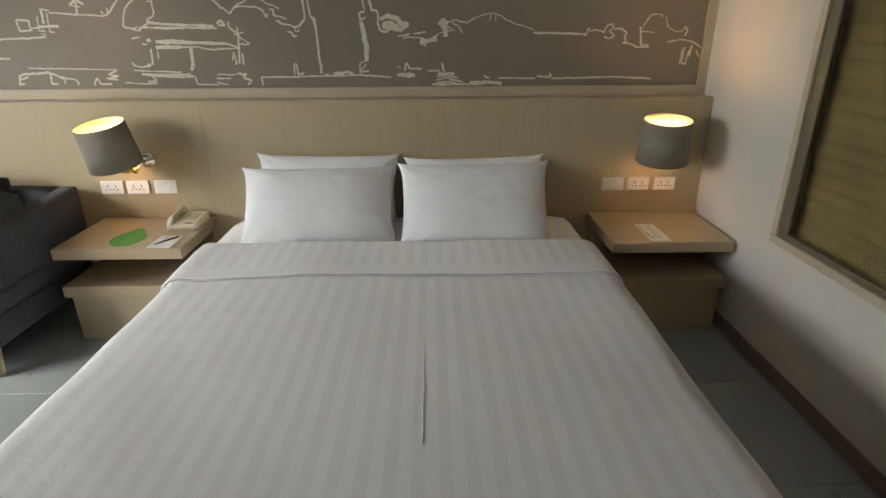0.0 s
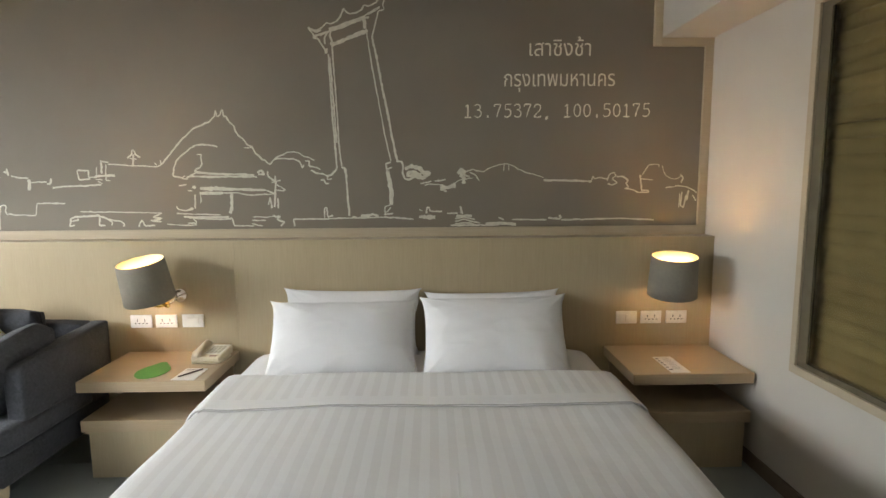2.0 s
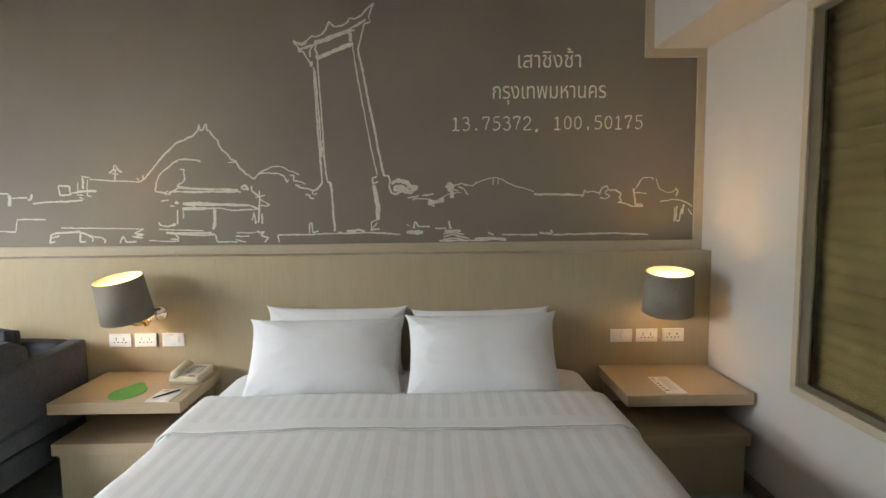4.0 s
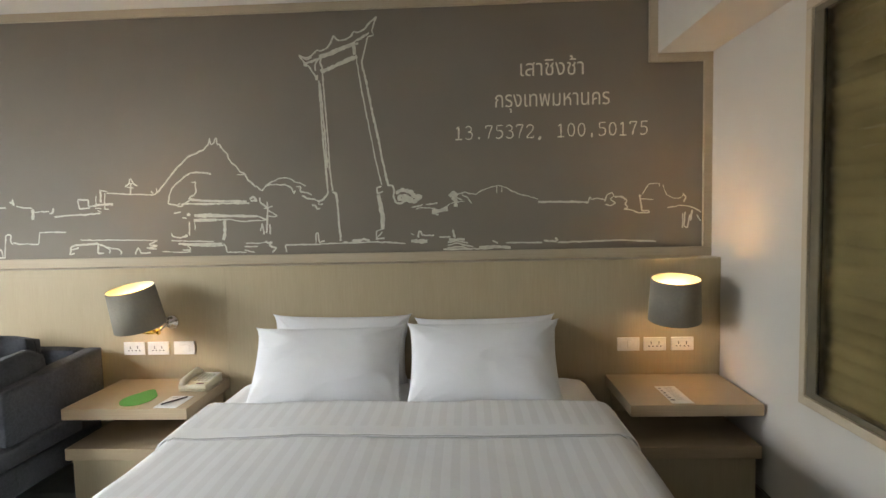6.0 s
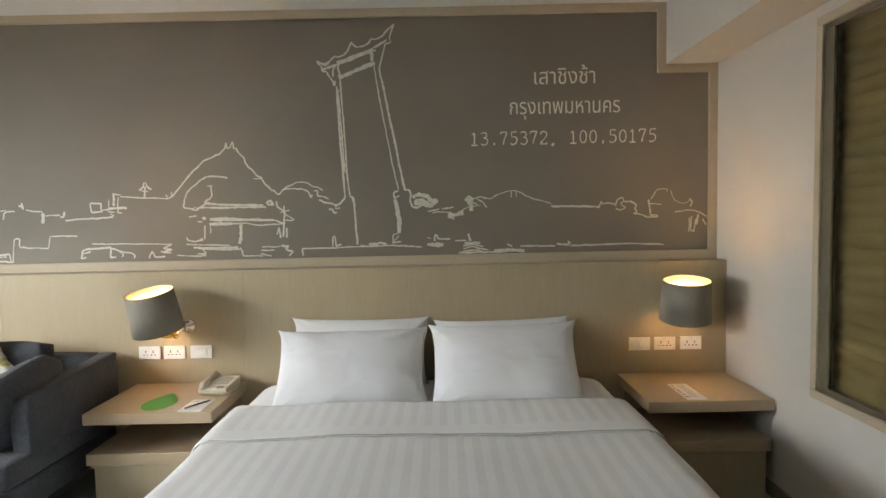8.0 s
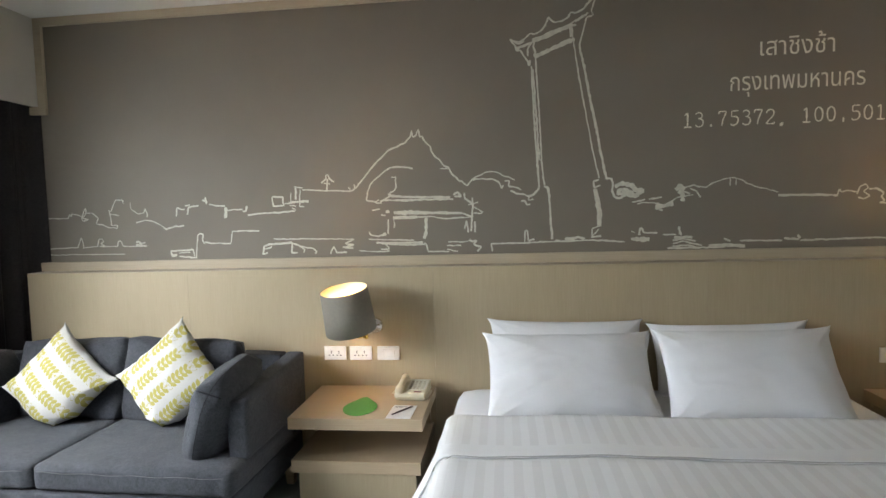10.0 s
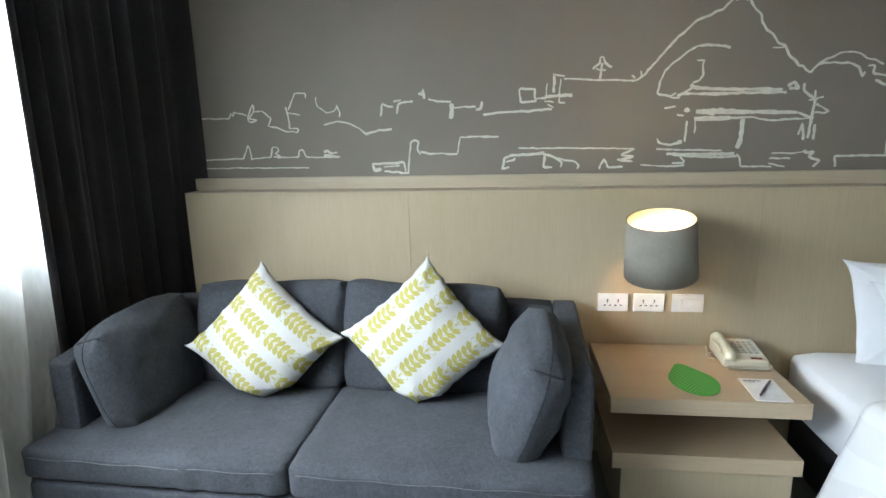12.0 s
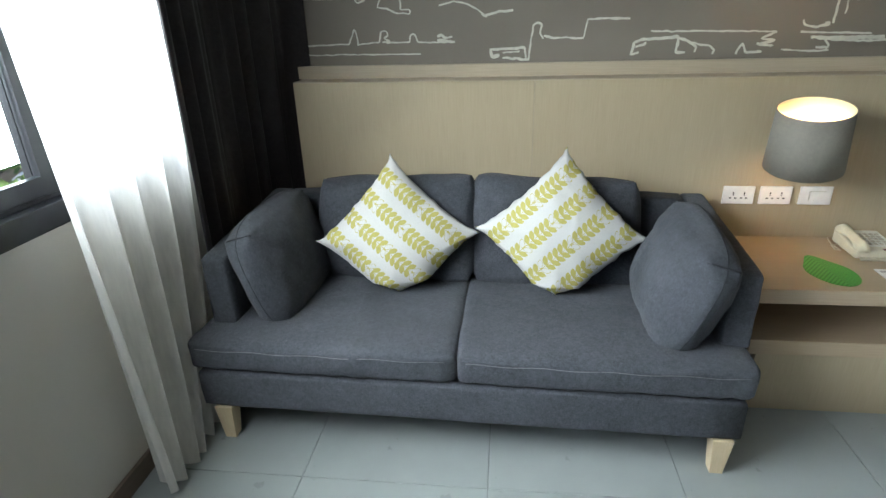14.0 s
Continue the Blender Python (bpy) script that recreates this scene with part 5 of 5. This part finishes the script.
def glyphs(text, size):
    """A flat mesh of the built-in font's letters, filled wherever an outline winds round."""
    cu = bpy.data.curves.new("letters", "FONT")
    cu.body, cu.size, cu.align_x, cu.fill_mode, cu.resolution_u, cu.offset = text, size, "CENTER", "NONE", 6, -0.0026
    tmp = bpy.data.objects.new("letters", cu)
    scene.collection.objects.link(tmp)
    bpy.context.view_layer.update()
    wire = bpy.data.meshes.new_from_object(tmp.evaluated_get(bpy.context.evaluated_depsgraph_get()))
    bpy.data.objects.remove(tmp)
    pts = np.array([v.co[:2] for v in wire.vertices])
    lines = [tuple(e.vertices) for e in wire.edges]
    follow = collections.defaultdict(list)
    for a, c in lines:
        follow[a].append(c)
        follow[c].append(a)
    seen, loops = set(), []
    for start in range(len(pts)):
        if start in seen or not follow[start]:
            continue
        loop, at = [start], start
        seen.add(start)
        while True:
            ahead = [q for q in follow[at] if q not in seen]
            if not ahead:
                break
            at = ahead[0] if len(loop) > 1 or at + 1 not in ahead else at + 1
            seen.add(at)
            loop.append(at)
        loops.append(pts[loop])
    verts, _, tris, _, _, _ = delaunay_2d_cdt([Vector(p) for p in pts], lines, [], 0, 1e-6)
    keep = []
    for tri in tris:
        c = sum((np.array(verts[q]) for q in tri), np.zeros(2)) / len(tri)
        turns = 0.0
        for loop in loops:
            d = loop - c
            ang = np.arctan2(d[:, 1], d[:, 0])
            step = np.diff(np.append(ang, ang[0]))
            turns += np.sum((step + np.pi) % (2 * np.pi) - np.pi)
        if abs(turns) > 3:
            keep.append(tuple(tri))
    me = bpy.data.meshes.new("letters")
    me.from_pydata([(v[0], v[1], 0.0) for v in verts], [], keep)
    bm = bmesh.new()
    bm.from_mesh(me)
    bmesh.ops.delete(bm, geom=[v for v in bm.verts if not v.link_faces], context="VERTS")
    bm.to_mesh(me)
    bm.free()
    return me


def lettering(name, text, x, z, size, width, label):
    """Letters on the mural wall, centred at x with their foot at z, spread to the given width."""
    me = glyphs(text, size)
    xs = [v.co.x for v in me.vertices]
    k, mid = width / (max(xs) - min(xs)), (max(xs) + min(xs)) / 2
    for v in me.vertices:
        v.co.x = (v.co.x - mid) * k
    me.materials.clear()
    me.materials.append(LETTER)
    ob = new(name, me)
    ob.parent = mural
    ob.matrix_basis = pose(x, -0.0012, z, 90, 0, 0)
    tagged(ob, label)


lettering("painted_place_name", "เสาชิงช้า", 0.545, 2.148, 0.125, 0.35, "cream painted lettering")
lettering("painted_city_name", "กรุงเทพมหานคร", 0.545, 1.980, 0.125, 0.635, "cream painted lettering")

# typewriter numerals: brush lines on a cell 10 wide and 16 high, with short feet
NUMERALS = {
    "1": ("2,13 5,16 5,0", "1,0 9,0"),
    "2": ("1,12 2,15 5,16 8,15 9,12 8,9 1,1 1,0 9,0 9,2",),
    "3": ("1,14 3,16 6,16 8,14 8,11 6,9 4,9", "6,9 9,7 9,3 7,0 3,0 1,2"),
    "5": ("9,16 2,16 2,9 5,10 8,9 9,6 8,2 5,0 2,0 1,2",),
    "7": ("1,13 1,16 9,16 5,6 4,0",),
    "0": ("5,16 2,14 1,8 2,2 5,0 8,2 9,8 8,14 5,16",),
    ".": ("4,1 6,1",),
    ",": ("5,1 5,0 3,-3",),
}


def numerals(text, x, z, pitch, height, width):
    """Each numeral a part of its own, its foot at z, the row centred at x."""
    for k, ch in enumerate(text):
        if ch == " ":
            continue
        left = x + (k - len(text) / 2) * pitch
        strokes = []
        for line in NUMERALS[ch]:
            pts = [tuple(float(c) for c in q.split(",")) for q in line.split()]
            w = 17 if ch in ".," else width
            strokes.append((w, *[(100 * (left + pitch * 0.82 * a / 10), 100 * (z + height * c / 16)) for a, c in pts]))
        paint("painted_numeral", "cream painted numeral", *strokes, mat=LETTER, rough=0.0012)


numerals("13.75372, 100.50175", 0.540, 1.808, 0.0572, 0.072, 6.5)


# ---- outside the window ----
solid("ground", box((-60, -60, -0.75), (60, 60, -0.5)), PAVING, "pale paved ground outside the window", "ground", "structure")


def garden_tree(x, y, h, spread, seed):
    ob = thing("tree", "leafy green garden tree outside the window", "tree", pose(x, y, -0.5), "garden trees")
    rnd = random.Random(seed)
    bm = tube([(0, 0, 0), (0.04, 0.02, h * 0.3), (-0.03, 0.05, h * 0.6)], [0.09, 0.07, 0.04], 8)
    tips = []
    for k in range(7):
        a, z = k * 2.4, h * (0.35 + 0.05 * k)
        tip = (spread * 0.7 * math.cos(a), spread * 0.7 * math.sin(a), z + h * 0.25)
        tube([(0, 0.02, z), (tip[0] * .5, tip[1] * .5, z + h * .1), tip], [0.04, 0.025, 0.01], 6, bm)
        tips.append(tip)
    part("trunk", bm, BARK, ob, "grey trunk and limbs", smooth=True)
    vs, fs = [], []
    for k in range(12000):
        t = tips[rnd.randrange(len(tips))]
        c = Vector(t) + Vector((rnd.gauss(0, 0.30), rnd.gauss(0, 0.30), rnd.gauss(0, 0.28))) * spread
        d = Vector((rnd.uniform(-1, 1), rnd.uniform(-1, 1), rnd.uniform(-0.8, 0.4))).normalized()
        s = d.orthogonal().normalized() * rnd.uniform(0.016, 0.036)
        ln = rnd.uniform(0.04, 0.10)
        i = len(vs)
        vs += [c - d * ln / 2, c + s, c + d * ln / 2, c - s]
        fs.append((i, i + 1, i + 2, i + 3))
    me = bpy.data.meshes.new("crown")
    me.from_pydata(vs, [], fs)
    me.materials.append(FOLIAGE)
    cr = new("crown", me)
    cr.parent = ob
    return ob


garden_tree(-6.6, 4.5, 2.2, 1.2, 3)
garden_tree(-7.9, 5.6, 2.9, 1.5, 5)
garden_tree(-9.5, 3.6, 4.0, 1.6, 8)
garden_tree(-6.8, 7.6, 3.4, 1.3, 11)
garden_tree(-11.0, 7.8, 4.6, 2.0, 13)

# ---- floor tiles, 60 cm, in straight rows ----
PITCH_T, GAP = 0.60, 0.0012
tile_mesh = mesh_of("tile", box((-PITCH_T / 2 + GAP, -PITCH_T / 2 + GAP, -0.008), (PITCH_T / 2 - GAP, PITCH_T / 2 - GAP, 0.0), 0.0012, 1), TILE)
for i in range(-3, 9):
    for j in range(-9, 3):
        x, y = -2.808 + (i - 0.5) * PITCH_T, 2.165 + (j + 0.5) * PITCH_T
        if X0 - 0.3 < x < X1 + 0.3 and Y0 - 0.3 < y < Y1 + 0.2:
            t = new("tile", tile_mesh)
            t.parent = floor
            t.location = (x, y, 0)
